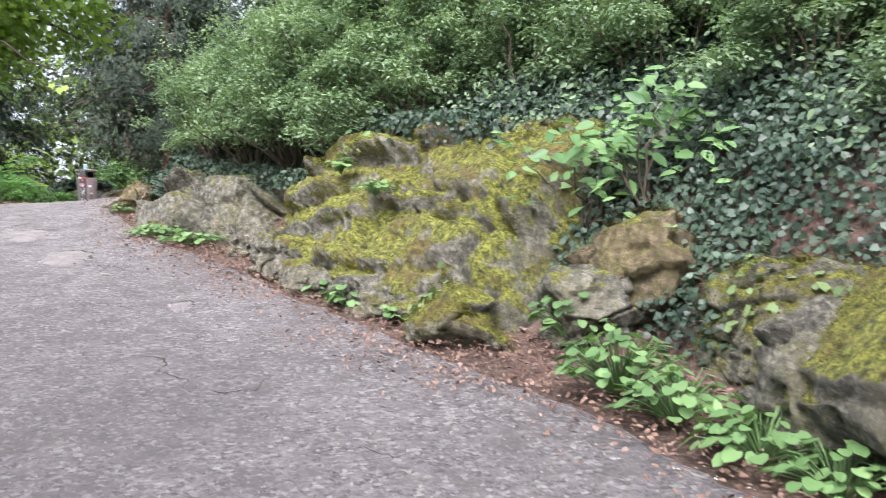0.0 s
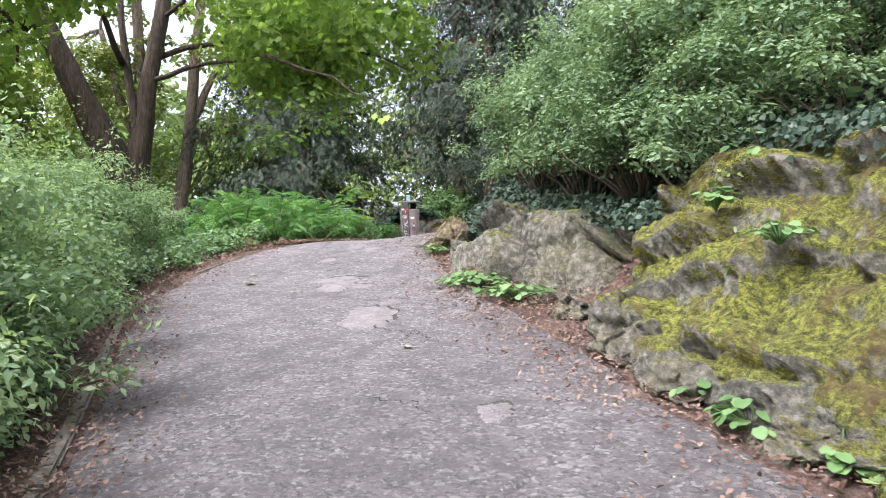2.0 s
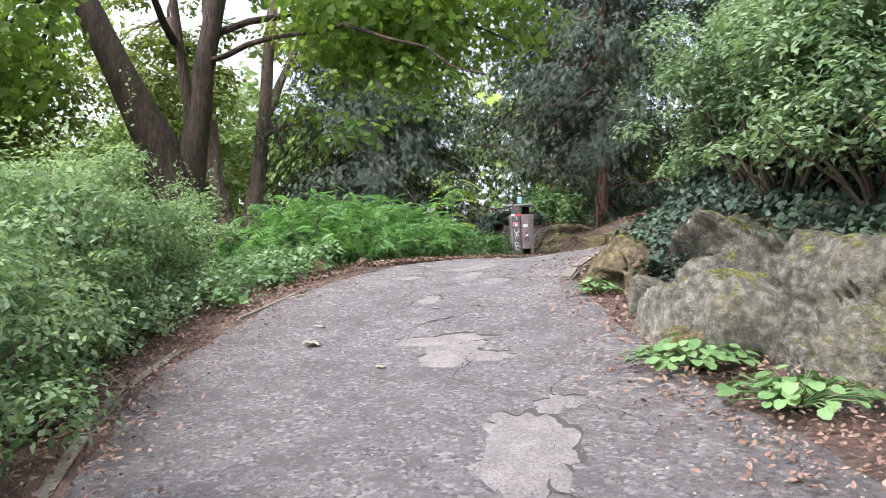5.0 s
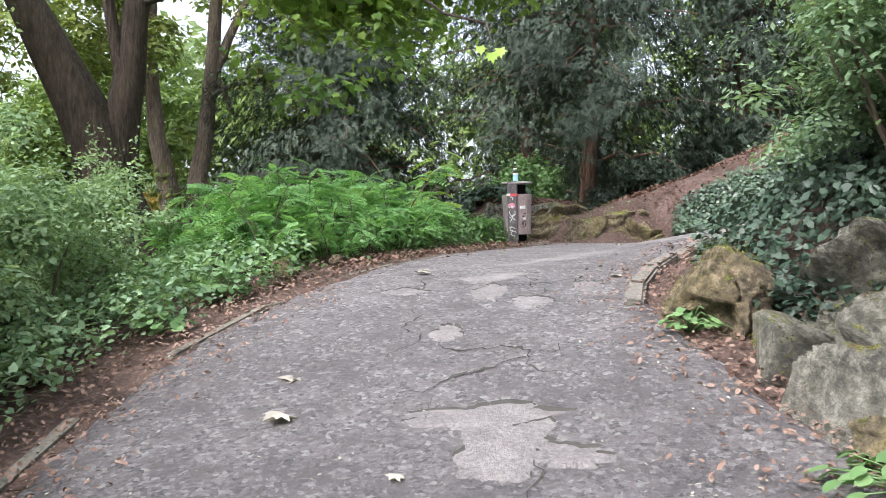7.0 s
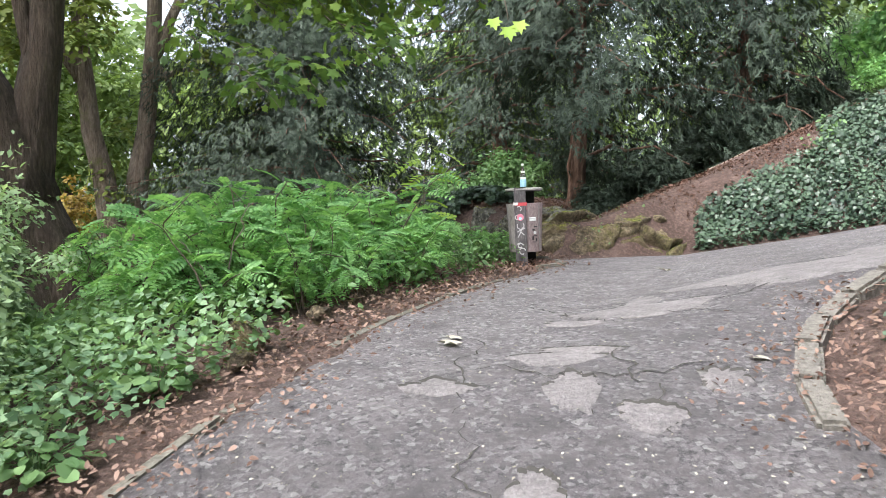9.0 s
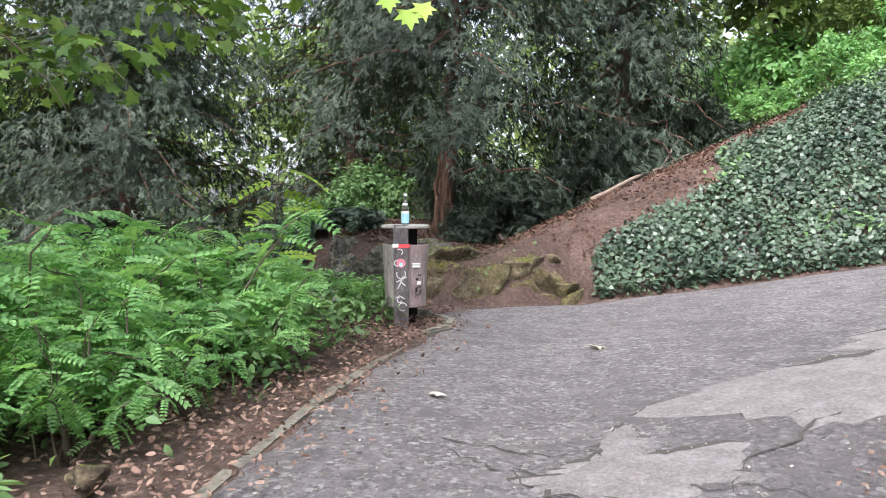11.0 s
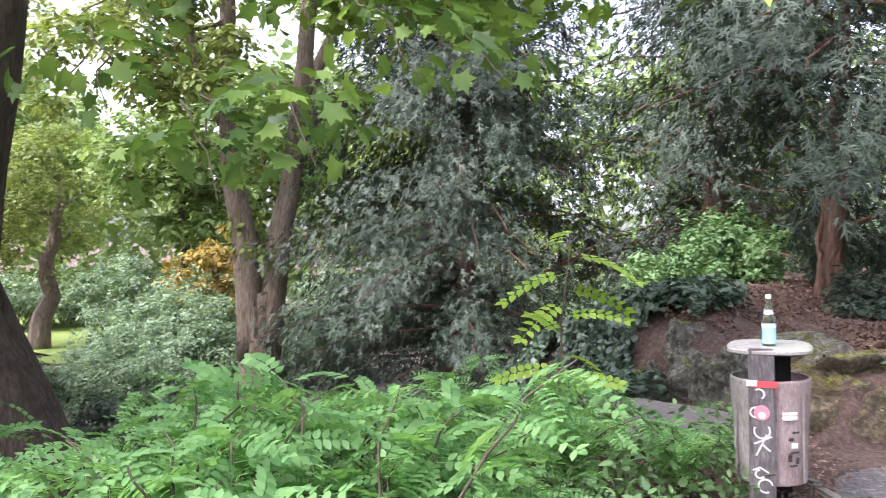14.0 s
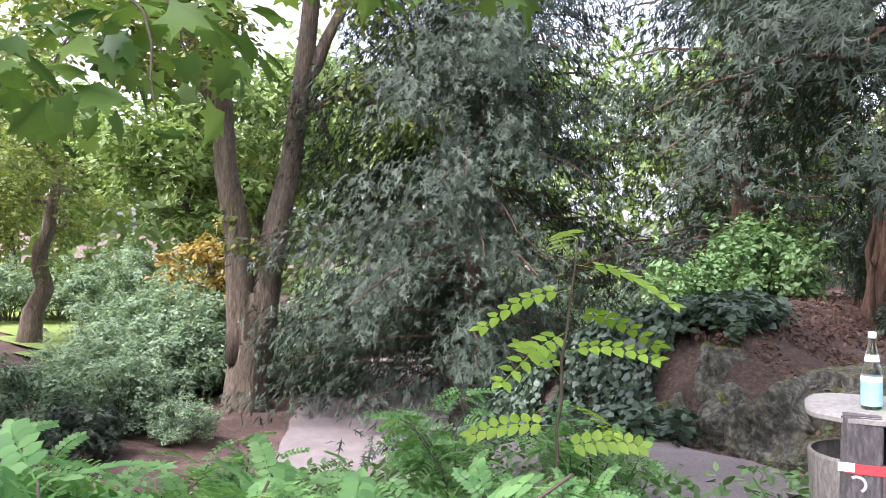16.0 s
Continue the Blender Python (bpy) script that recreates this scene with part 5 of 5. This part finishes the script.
yew(-18.6, 29.6, 311, "broad dark yew with boughs hanging to the ground", 13.5, 5.5, 0.4, 50000, 0.3)
yew(-9.2, 25.8, 312, "dark yew with a reddish fluted trunk on the bank", 10.5, 3.7, 0.9, 25000, 0.14, [(-1.5, 0.6, 2.3), (3.2, 1.1, 3.2)])
yew(-13.6, 33.5, 313, "tall dark yew standing further back", 14.0, 5.6, 2.4, 22000, 0.36)
yew(-5.8, 27.4, 314, "dark yew leaning over the bare slope", 9.5, 2.2, 0.4, 13000, 0.2)
yew(-24.5, 38.0, 315, "tall dark yew standing further back", 13.0, 4.4, 1.5, 9000, 0.35)


def broadleaf(seed, h, spread, leaves, size, material, bark, trunk_r=0.3, start=0.25):
    rg = np.random.default_rng(seed)
    trunk = (bend((0, 0, -0.3), (rg.normal() * 0.5, rg.normal() * 0.5, h * 0.75), 10, 0, rg, 0.12), trunk_r, trunk_r * 0.35)
    c = cloud(rg, 60, (0, 0, h * (0.5 + start * 0.5)), (spread, spread, h * 0.5 * (1 - start)))
    runs = [trunk] + twigs_to(rg, trunk[0][3:], c[::5], 0.08)
    P, N = blobs(rg, c, rg.uniform(0.16, 0.3, len(c)) * spread, [leaves // 60] * 60, 0.6, 0.8)
    return runs, leaf_mesh("crown", DIAMOND, P, N, size * rg.uniform(0.6, 1.3, len(P)), material, rg), bark


def plant_tree(kind, x, y, label, turn, s, group, name="broadleaf_tree"):
    runs, crown, bark = kind
    ob = tree(name, x, y, gz(x, y) - 0.1, label, runs, [("crown", crown)], bark, 5, group)
    ob.matrix_basis = pose(x, y, gz(x, y) - 0.1, 0, 0, turn) @ Matrix.Scale(s, 4)
    return ob


low_fork = broadleaf(331, 8.5, 3.6, 9000, 0.2, L_CHESTNUT, M_BARK_PALE, 0.42, 0.3)
plant_tree(low_fork, -36.2, 27.6, "yellow-green tree on the lawn beside the lower road", 0, 1.0, "trees on the lower ground")
for x, y, s, turn in ((-19.6, 14.6, 0.95, 40), (-21.5, 10.6, 1.0, 130), (-24.5, 16.2, 1.0, 250)):
    plant_tree(low_fork, x, y, "yellow-green tree on the lower ground behind the shrubs", turn, s, "trees on the lower ground")
rusty = broadleaf(332, 4.6, 1.5, 1700, 0.22, L_RUST, M_BARK_PALE, 0.1, 0.35)
plant_tree(rusty, -27.8, 29.0, "small tree with rusty autumn leaves", 0, 1.0, "trees on the lower ground", "rusty_tree")
kinds = [broadleaf(340 + k, 15, 5.5, 9000, 0.46, L_FAR, M_BARK, 0.3, 0.05 + 0.1 * k) for k in range(3)]
for k, (x, y, s) in enumerate([(-30, 46, 1.0), (-44, 44, 1.05), (-56, 36, 1.0), (-60, 22, 1.1), (-34, 14, 0.9), (-18, 48, 1.1), (-6, 42, 1.0), (4, 38, 0.9), (-44, 6, 1.1), (-28, -4, 1.0), 
                               (-22, 4, 0.85), (-15, -10, 1.0), (0, -22, 1.0), (12, -14, 1.0), (12, 8, 0.7), (13, 20, 0.8), (9, 30, 0.8), (-50, 58, 1.2), (-19.5, 11.0, 0.5), (-25, 13.5, 0.55), (-29, 18, 0.5), (0.8, 29.5, 0.42), (-2.2, 31, 0.5), (3.6, 28.5, 0.45), (-0.6, 27.6, 0.26), (-24, 9, 0.75), (-30, 11, 0.85), (-21.5, 6.5, 0.65), (-36, 17, 0.9), (-20, 62, 1.2), (8, 58, 1.1), (-72, 48, 1.2), (-41, 37, 0.9), (-22.5, 9.5, 0.7), (-25, 12.0, 0.6)]):
    plant_tree(kinds[k % 3], x, y, "leafy broad-crowned park tree among the park woods", k * 67, s, "park trees")

# a belt of woods closes the view all round
rg = np.random.default_rng(350)
n = 38000
a, r = rg.uniform(0, 2 * math.pi, n), rg.uniform(52, 66, n)
wx, wy = -12 + np.cos(a) * r, 14 + np.sin(a) * r
wz = heights(wx, wy) + rg.random(n) ** 1.3 * (11 + 6 * np.abs(np.sin(a * 7.3)) + 3 * np.sin(a * 17))
woods = new("far_woods", leaf_mesh("far_woods", DIAMOND, np.stack([wx, wy, wz], -1), np.stack([-np.cos(a), -np.sin(a), np.full(n, 0.7)], -1) + rg.normal(size=(n, 3)) * 0.5, rg.uniform(0.7, 1.5, n), L_FAR, rg))
tagged(woods, "dense green woods closing the park all round", "woods", kind="stuff")

# shrubs on the lower ground and on the slope
low_shrub = [shrub_meshes(360 + k, 1.7, 1.6, 2.3, 62, 190, 0.12, DIAMOND, L_LOWER, squash=0.5, up=0.9, low=0.1) for k in range(2)]
for k, (x, y, s) in enumerate([(-23.4, 21.6, 0.85), (-22.4, 23.0, 0.8), (-24.6, 23.4, 0.95), (-26.0, 24.8, 1.0), (-20.9, 23.4, 0.5), (-28.5, 26.5, 1.1), (-24.8, 27.8, 1.0), (-23.0, 29.2, 0.9), (-26.5, 31, 1.1), (-21.2, 33.5, 1.2), (-31.5, 33, 1.3), (-36, 34, 1.4), (-43, 30, 1.5), (-50, 24, 1.6), (-25.4, 26.2, 1.15), (-27.2, 27.4, 1.3), (-24.4, 24.4, 0.8), (-29.5, 29.5, 1.4),
                               (-17, 13.5, 0.9), (-18.5, 17.5, 0.9), (-16.5, 10.5, 1.0), (-47, 38, 1.7), (-14, 37, 1.4), (-18, 39, 1.5), (-22, 42, 1.6), (-28, 38.5, 1.5), (-33, 40, 1.6), (-39, 38, 1.6), (-9, 36, 1.4), (-15.5, 34.5, 1.0), (-27, 35, 1.3), (-3, 36, 1.5), (-44, 33, 1.5)]):
    shrub("lower_shrub", "rounded grey-green shrub on the lower ground", "shrub", "shrubs on the lower ground", low_shrub[k % 2], placed(x, y, k * 83, s))
dark_shrub = shrub_meshes(370, 1.5, 1.3, 1.5, 34, 85, 0.24, SPRAY, L_YEW, low=0.1)
shrub("yew_shrub", "low dark evergreen shrub by the lower road", "shrub", "", dark_shrub, placed(-21.3, 21.4, 0, 0.75))
for k, (x, y, s) in enumerate([(-7.9, 25.2, 0.8), (-7.2, 25.7, 0.95), (-6.2, 26.6, 1.0), (-5.2, 27.8, 1.0), (-8.6, 25.0, 0.6), (-4.2, 28.6, 1.0)]):
    shrub("yew_thicket", "dark low yew boughs draping over the bare slope", "shrub", "yew boughs on the slope", dark_shrub, placed(x, y, k * 71, s, -0.15))
back_shrub = shrub_meshes(377, 1.2, 1.2, 1.7, 40, 140, 0.13, DIAMOND, L_PLANT, low=0.1)
slope_shrub = [shrub_meshes(375 + k, 1.2, 1.2, 1.7, 36, 130, 0.125, DIAMOND, L_ROBINIA, low=0.1) for k in range(2)]
for k, (x, y, s) in enumerate([(-1.9, 26.2, 0.8), (-0.5, 26.7, 0.9), (1.2, 27.2, 1.1), (-3.0, 26.8, 0.55), (3.8, 28.2, 1.4), (-2.4, 30.5, 1.6), (1.5, 31, 1.7), (6.5, 27, 1.5), (-11.4, 25.4, 0.75), (-12.8, 26.8, 0.8), (-10.7, 26.4, 0.9), (-14.2, 28.0, 0.8), (-12.2, 28.5, 1.2)]):
    shrub("slope_shrub", "fresh green shrub at the edge of the slope", "shrub", "shrubs on the slope", slope_shrub[k % 2] if k < 8 else back_shrub, placed(x, y, k * 59, s))


# ---- lower ground ----
def lay(name, xs, ys, lift, material, label, category, poly):
    X, Y = np.meshgrid(xs, ys)
    Z = heights(X.ravel(), Y.ravel()).reshape(X.shape) + lift
    nx = len(xs)
    ok = inside(X, Y, np.array(poly, float))
    f = [(j * nx + i, j * nx + i + 1, (j + 1) * nx + i + 1, (j + 1) * nx + i) for j in range(len(ys) - 1) for i in range(nx - 1) if ok[j, i] and ok[j + 1, i + 1] and ok[j, i + 1] and ok[j + 1, i]]
    used = sorted({q for t in f for q in t})
    back = {q: k for k, q in enumerate(used)}
    v = np.stack([X, Y, Z], -1).reshape(-1, 3)[used]
    ob = new(name, mesh_from(name, v, [tuple(back[q] for q in t) for t in f], material, True))
    return tagged(ob, label, category, kind="structure")


def strip(name, centre, half, label, category, seed):
    line = np.array(centre, float)
    d = np.gradient(line, axis=0)
    side = unit(np.stack([-d[:, 1], d[:, 0]], -1)) * np.linspace(*half, len(line))[:, None]
    ob = new(name, road_mesh(name, line + side, line - side, 120, 9, 0.07, M_GRAVEL, 0.03, np.random.default_rng(seed)))
    return tagged(ob, label, category, kind="structure")


strip("lower_road", [(-14, 12), (-17, 15.5), (-20, 17.6), (-24, 19.4), (-30, 21.8), (-36, 24.2), (-43, 26), (-52, 26.5), (-64, 25)], (1.6, 1.6), "pale gravel road curving over the lower ground", "road", 8)
strip("side_path", [(-8.4, 18.25), (-9.4, 18.55), (-11.2, 19.15), (-13.8, 20.7), (-17, 24.2), (-19.6, 27.3), (-21.6, 30.2), (-23.0, 33.5), (-23.8, 38)], (0.7, 2.4), "grey gravel side path dropping to the lower ground", "path", 9)
lay("lawn", np.arange(-110, -20, 1.0), np.arange(-20, 70, 1.0), 0.06, M_GRASS, "mown lawn beyond the lower road", "lawn",
    [(-29, 24.3), (-36, 26.5), (-43, 28), (-52, 28.5), (-64, 27.5), (-100, 26), (-100, 50), (-55, 44), (-36, 33)])

# ---- litter bin and bottle ----
BX, BY = -7.8, 17.08
BZ = gz(BX, BY)
FACING = 14.0
litter_bin = thing("litter_bin", "weathered litter bin on posts with graffiti and stickers", "litter bin", m=pose(BX, BY, BZ - 0.02, 1.0, -2.0, FACING) @ Matrix.Scale(0.87, 4))


def box(sx, sy, sz, bevel=0.006):
    bm = bmesh.new()
    bmesh.ops.create_cube(bm, size=1)
    for v in bm.verts:
        v.co = Vector((v.co.x * sx, v.co.y * sy, v.co.z * sz))
    bmesh.ops.bevel(bm, geom=bm.edges[:], offset=bevel, segments=2, affect="EDGES")
    return bm


def shell(r_top, r_bot, z0, z1, a0, a1, thick, segs):
    """A curved upright panel between two angles (degrees), with thickness."""
    bm = bmesh.new()
    grid = []
    for r_off in (0, -thick):
        for z, r in ((z0, r_bot), (z0 + 0.01, r_bot + 0.004), ((z0 + z1) / 2, (r_top + r_bot) / 2), (z1 - 0.01, r_top + 0.004), (z1, r_top)):
            row = []
            for i in range(segs + 1):
                t = radians(a0 + (a1 - a0) * i / segs)
                row.append(bm.verts.new(((r + r_off) * math.cos(t), (r + r_off) * math.sin(t), z)))
            grid.append(row)
    half = 5
    for k in range(half - 1):
        for i in range(segs):
            bm.faces.new((grid[k][i], grid[k][i + 1], grid[k + 1][i + 1], grid[k + 1][i]))
            bm.faces.new((grid[half + k][i + 1], grid[half + k][i], grid[half + k + 1][i], grid[half + k + 1][i + 1]))
    for i in range(segs):
        bm.faces.new((grid[0][i + 1], grid[0][i], grid[half][i], grid[half][i + 1]))
        bm.faces.new((grid[half - 1][i], grid[half - 1][i + 1], grid[-1][i + 1], grid[-1][i]))
    for i in (0, segs):
        for k in range(half - 1):
            bm.faces.new((grid[k][i], grid[k + 1][i], grid[half + k + 1][i], grid[half + k][i]))
    bmesh.ops.recalc_face_normals(bm, faces=bm.faces[:])
    return bm


part("drum_panel", shell(0.235, 0.205, 0.2, 0.84, -262, -102, 0.012, 18), M_BIN, litter_bin, "grey ribbed metal panel")
red_panel = part("drum_panel", shell(0.237, 0.207, 0.2, 0.84, -98, 94, 0.012, 18), M_BIN_PINK, litter_bin, "faded reddish metal panel")
bm = bmesh.new()
bmesh.ops.create_cone(bm, cap_ends=True, segments=28, radius1=0.2, radius2=0.2, depth=0.02)
part("drum_floor", bm, M_BLACK, litter_bin, m=pose(0, 0, 0.22))
bm = bmesh.new()
bmesh.ops.create_cone(bm, cap_ends=True, segments=28, radius1=0.196, radius2=0.212, depth=0.5)
part("liner", bm, M_BLACK, litter_bin, "dark bin liner", pose(0, 0, 0.5))
part("post", box(0.15, 0.07, 1.06), M_POST, litter_bin, "dark weathered front post", pose(-0.045, -0.25, 0.51))
part("post", box(0.13, 0.07, 1.06), M_BLACK, litter_bin, "black rear post", pose(0.06, 0.2, 0.51))
part("rib", box(0.02, 0.012, 0.6, 0.004), M_BIN, litter_bin, m=pose(0.19, -0.135, 0.52, 0, 0, 55))
part("rib", box(0.02, 0.012, 0.6, 0.004), M_BIN, litter_bin, m=pose(-0.2, -0.12, 0.52, 0, 0, -55))


def cap_slab():
    bm = bmesh.new()
    ring = []
    for z, g in ((0, -0.02), (0.009, 0.0), (0.026, 0.0), (0.036, -0.012), (0.04, -0.06)):
        row = []
        for i in range(40):
            t = 2 * math.pi * i / 40
            c, s = math.cos(t), math.sin(t)
            r = (abs(c) ** 3.2 + abs(s) ** 3.2) ** (-1 / 3.2)
            row.append(bm.verts.new((c * r * (0.25 + g), s * r * (0.29 + g), z + 0.004 * noise.noise(Vector((c * 3, s * 3, z))))))
        ring.append(row)
    for a, b in zip(ring[:-1], ring[1:]):
        for i in range(40):
            j = (i + 1) % 40
            bm.faces.new((a[i], a[j], b[j], b[i]))
    bm.faces.new(ring[0][::-1])
    bm.faces.new(ring[-1])
    return bm


part("cap", cap_slab(), M_CAP, litter_bin, "lichen-stained concrete cap slab", pose(0, 0, 1.0))


def on_drum(deg, z, w, h, rad=0.24):
    """A small curved sticker on the drum."""
    return shell(rad, rad - 0.0015, z - h / 2, z + h / 2, deg - w / 2, deg + w / 2, 0.002, 5)


part("sticker", on_drum(-62, 0.63, 22, 0.05), M_WHITE, red_panel, "white paper sticker")
part("sticker", on_drum(-55, 0.45, 10, 0.035, 0.236), M_WHITE, red_panel, "torn white sticker")
part("sticker", on_drum(-88, 0.77, 14, 0.03, 0.243), M_PINK, red_panel, "pink sticker remnant")
part("sticker", box(0.152, 0.004, 0.04, 0.001), M_RED, litter_bin, "red and white sticker band", pose(-0.03, -0.287, 0.83))
part("sticker", box(0.06, 0.005, 0.036, 0.001), M_WHITE, litter_bin, "white part of the sticker band", pose(-0.1, -0.289, 0.835))
bm = bmesh.new()
bmesh.ops.create_cone(bm, cap_ends=True, segments=20, radius1=0.045, radius2=0.045, depth=0.004)
part("sticker", bm, M_PINK, litter_bin, "round pink sticker", pose(-0.045, -0.288, 0.66, 90))
bm = bmesh.new()
bmesh.ops.create_cone(bm, cap_ends=True, segments=16, radius1=0.02, radius2=0.02, depth=0.004)
part("sticker", bm, M_BLUE, litter_bin, "pale blue sticker spot", pose(-0.045, -0.291, 0.645, 90))


def stroke(pts, width, material, name, label):
    """A flat line of paint on the post's face: pts are (across, up)."""
    vs, fs = [], []
    for i, (a, b) in enumerate(pts):
        p, q = pts[max(i - 1, 0)], pts[min(i + 1, len(pts) - 1)]
        d = Vector((q[0] - p[0], q[1] - p[1])).normalized()
        for k in (-1, 1):
            for dy in (-0.288, -0.2855):
                vs.append((a - d.y * width * k, dy, b + d.x * width * k))
    for i in range(len(pts) - 1):
        o = 4 * i
        fs += [(o, o + 4, o + 6, o + 2), (o + 1, o + 3, o + 7, o + 5), (o, o + 1, o + 5, o + 4), (o + 2, o + 6, o + 7, o + 3)]
    child(name, mesh_from(name, vs, fs, material), litter_bin, label)


def arc(cx, cz, r, a0, a1, n=12, sx=1.0):
    return [(cx + sx * r * math.cos(radians(a0 + (a1 - a0) * i / (n - 1))), cz + r * math.sin(radians(a0 + (a1 - a0) * i / (n - 1)))) for i in range(n)]


SPRAYED = "pale sprayed graffiti stroke"
for pts in (arc(-0.045, 0.55, 0.045, 150, 400), arc(-0.06, 0.77, 0.03, -60, 130), [(-0.09, 0.47), (-0.03, 0.5), (0.01, 0.52)], [(-0.02, 0.53), (-0.05, 0.46), (-0.08, 0.4)], [(-0.045, 0.47), (0.0, 0.43)],
            arc(-0.06, 0.29, 0.025, 90, 330), arc(-0.03, 0.22, 0.04, 10, 300), [(-0.1, 0.31), (-0.06, 0.33), (-0.01, 0.3)], arc(-0.08, 0.66, 0.03, 60, 300)):
    stroke(pts, 0.0055, M_GRAFFITI, "graffiti", SPRAYED)
for deg, z, w, h in ((-52, 0.53, 12, 0.012), (-60, 0.49, 8, 0.02), (-54, 0.41, 14, 0.012), (-62, 0.38, 6, 0.05), (-50, 0.36, 5, 0.04), (-57, 0.33, 12, 0.01)):
    part("marker_scrawl", on_drum(deg, z, w, h, 0.234), M_INK, red_panel, "black marker scrawl")

# bottle standing on the cap
bottle = thing("glass_bottle", "clear glass water bottle with pale blue label on the bin", "bottle", m=litter_bin.matrix_basis @ pose(0.0, -0.1, 1.036))


def turned(outline, segs=24):
    bm = bmesh.new()
    rows = [[bm.verts.new((r * math.cos(2 * math.pi * i / segs), r * math.sin(2 * math.pi * i / segs), z)) for i in range(segs)] for r, z in outline]
    for a, b in zip(rows[:-1], rows[1:]):
        for i in range(segs):
            j = (i + 1) % segs
            bm.faces.new((a[i], a[j], b[j], b[i]))
    bm.faces.new(rows[0][::-1])
    bm.faces.new(rows[-1])
    return bm


glass = part("glass", turned([(0.034, 0), (0.039, 0.006), (0.04, 0.02), (0.04, 0.15), (0.038, 0.17), (0.029, 0.2), (0.027, 0.215), (0.024, 0.235), (0.016, 0.27), (0.0135, 0.285), (0.0135, 0.3), (0.015, 0.302), (0.015, 0.31)]), M_GLASS, bottle)
glass.data.polygons.foreach_set("use_smooth", [True] * len(glass.data.polygons))
part("label", turned([(0.0405, 0.02), (0.0412, 0.022), (0.0412, 0.14), (0.0405, 0.142)]), M_BLUE, glass, "pale blue and white paper label")
part("label", turned([(0.0412, 0.118), (0.0418, 0.12), (0.0418, 0.14), (0.0412, 0.142)]), M_WHITE, glass, "white band of the label")
part("neck_label", turned([(0.0285, 0.2), (0.0292, 0.202), (0.0262, 0.222), (0.0255, 0.224)]), M_WHITE, glass, "white paper neck label")
part("screw_cap", turned([(0.0155, 0.296), (0.0165, 0.298), (0.0165, 0.318), (0.014, 0.322)]), M_WHITE, bottle, "white screw cap")


# ---- dead branches ----
def dead_branch(a, b, r, forks, seed, label):
    rg = np.random.default_rng(seed)
    pa = np.array((*a, gz(*a) + r * 1.4))
    pb = np.array((*b, gz(*b) + r * 1.6))
    ob = thing("fallen_branch", label, "branch", m=pose(*pa))
    pts = [p - pa for p in bend(pa, pb, 9, 0.03, rg, 0.03)]
    runs = [(pts, r, r * 0.4)]
    for t, off in forks:
        runs.append((bend(pts[t], pts[t] + np.array(off), 5, 0, rg, 0.02), r * 0.55, r * 0.25))
    child("wood", limb_mesh("wood", runs, M_STICK, rg, 7), ob)


dead_branch((-6.29, 24.08), (-4.31, 26.98), 0.05, [(5, (0.35, 0.75, 0.62))], 401, "pale dead branch lying on the bare slope")
dead_branch((-8.9, 15.6), (-7.7, 16.2), 0.012, [], 402, "thin fallen twig on the leaf litter")
dead_branch((-8.4, 14.7), (-7.8, 15.3), 0.01, [(4, (0.2, 0.1, 0.0))], 403, "thin fallen twig on the leaf litter")
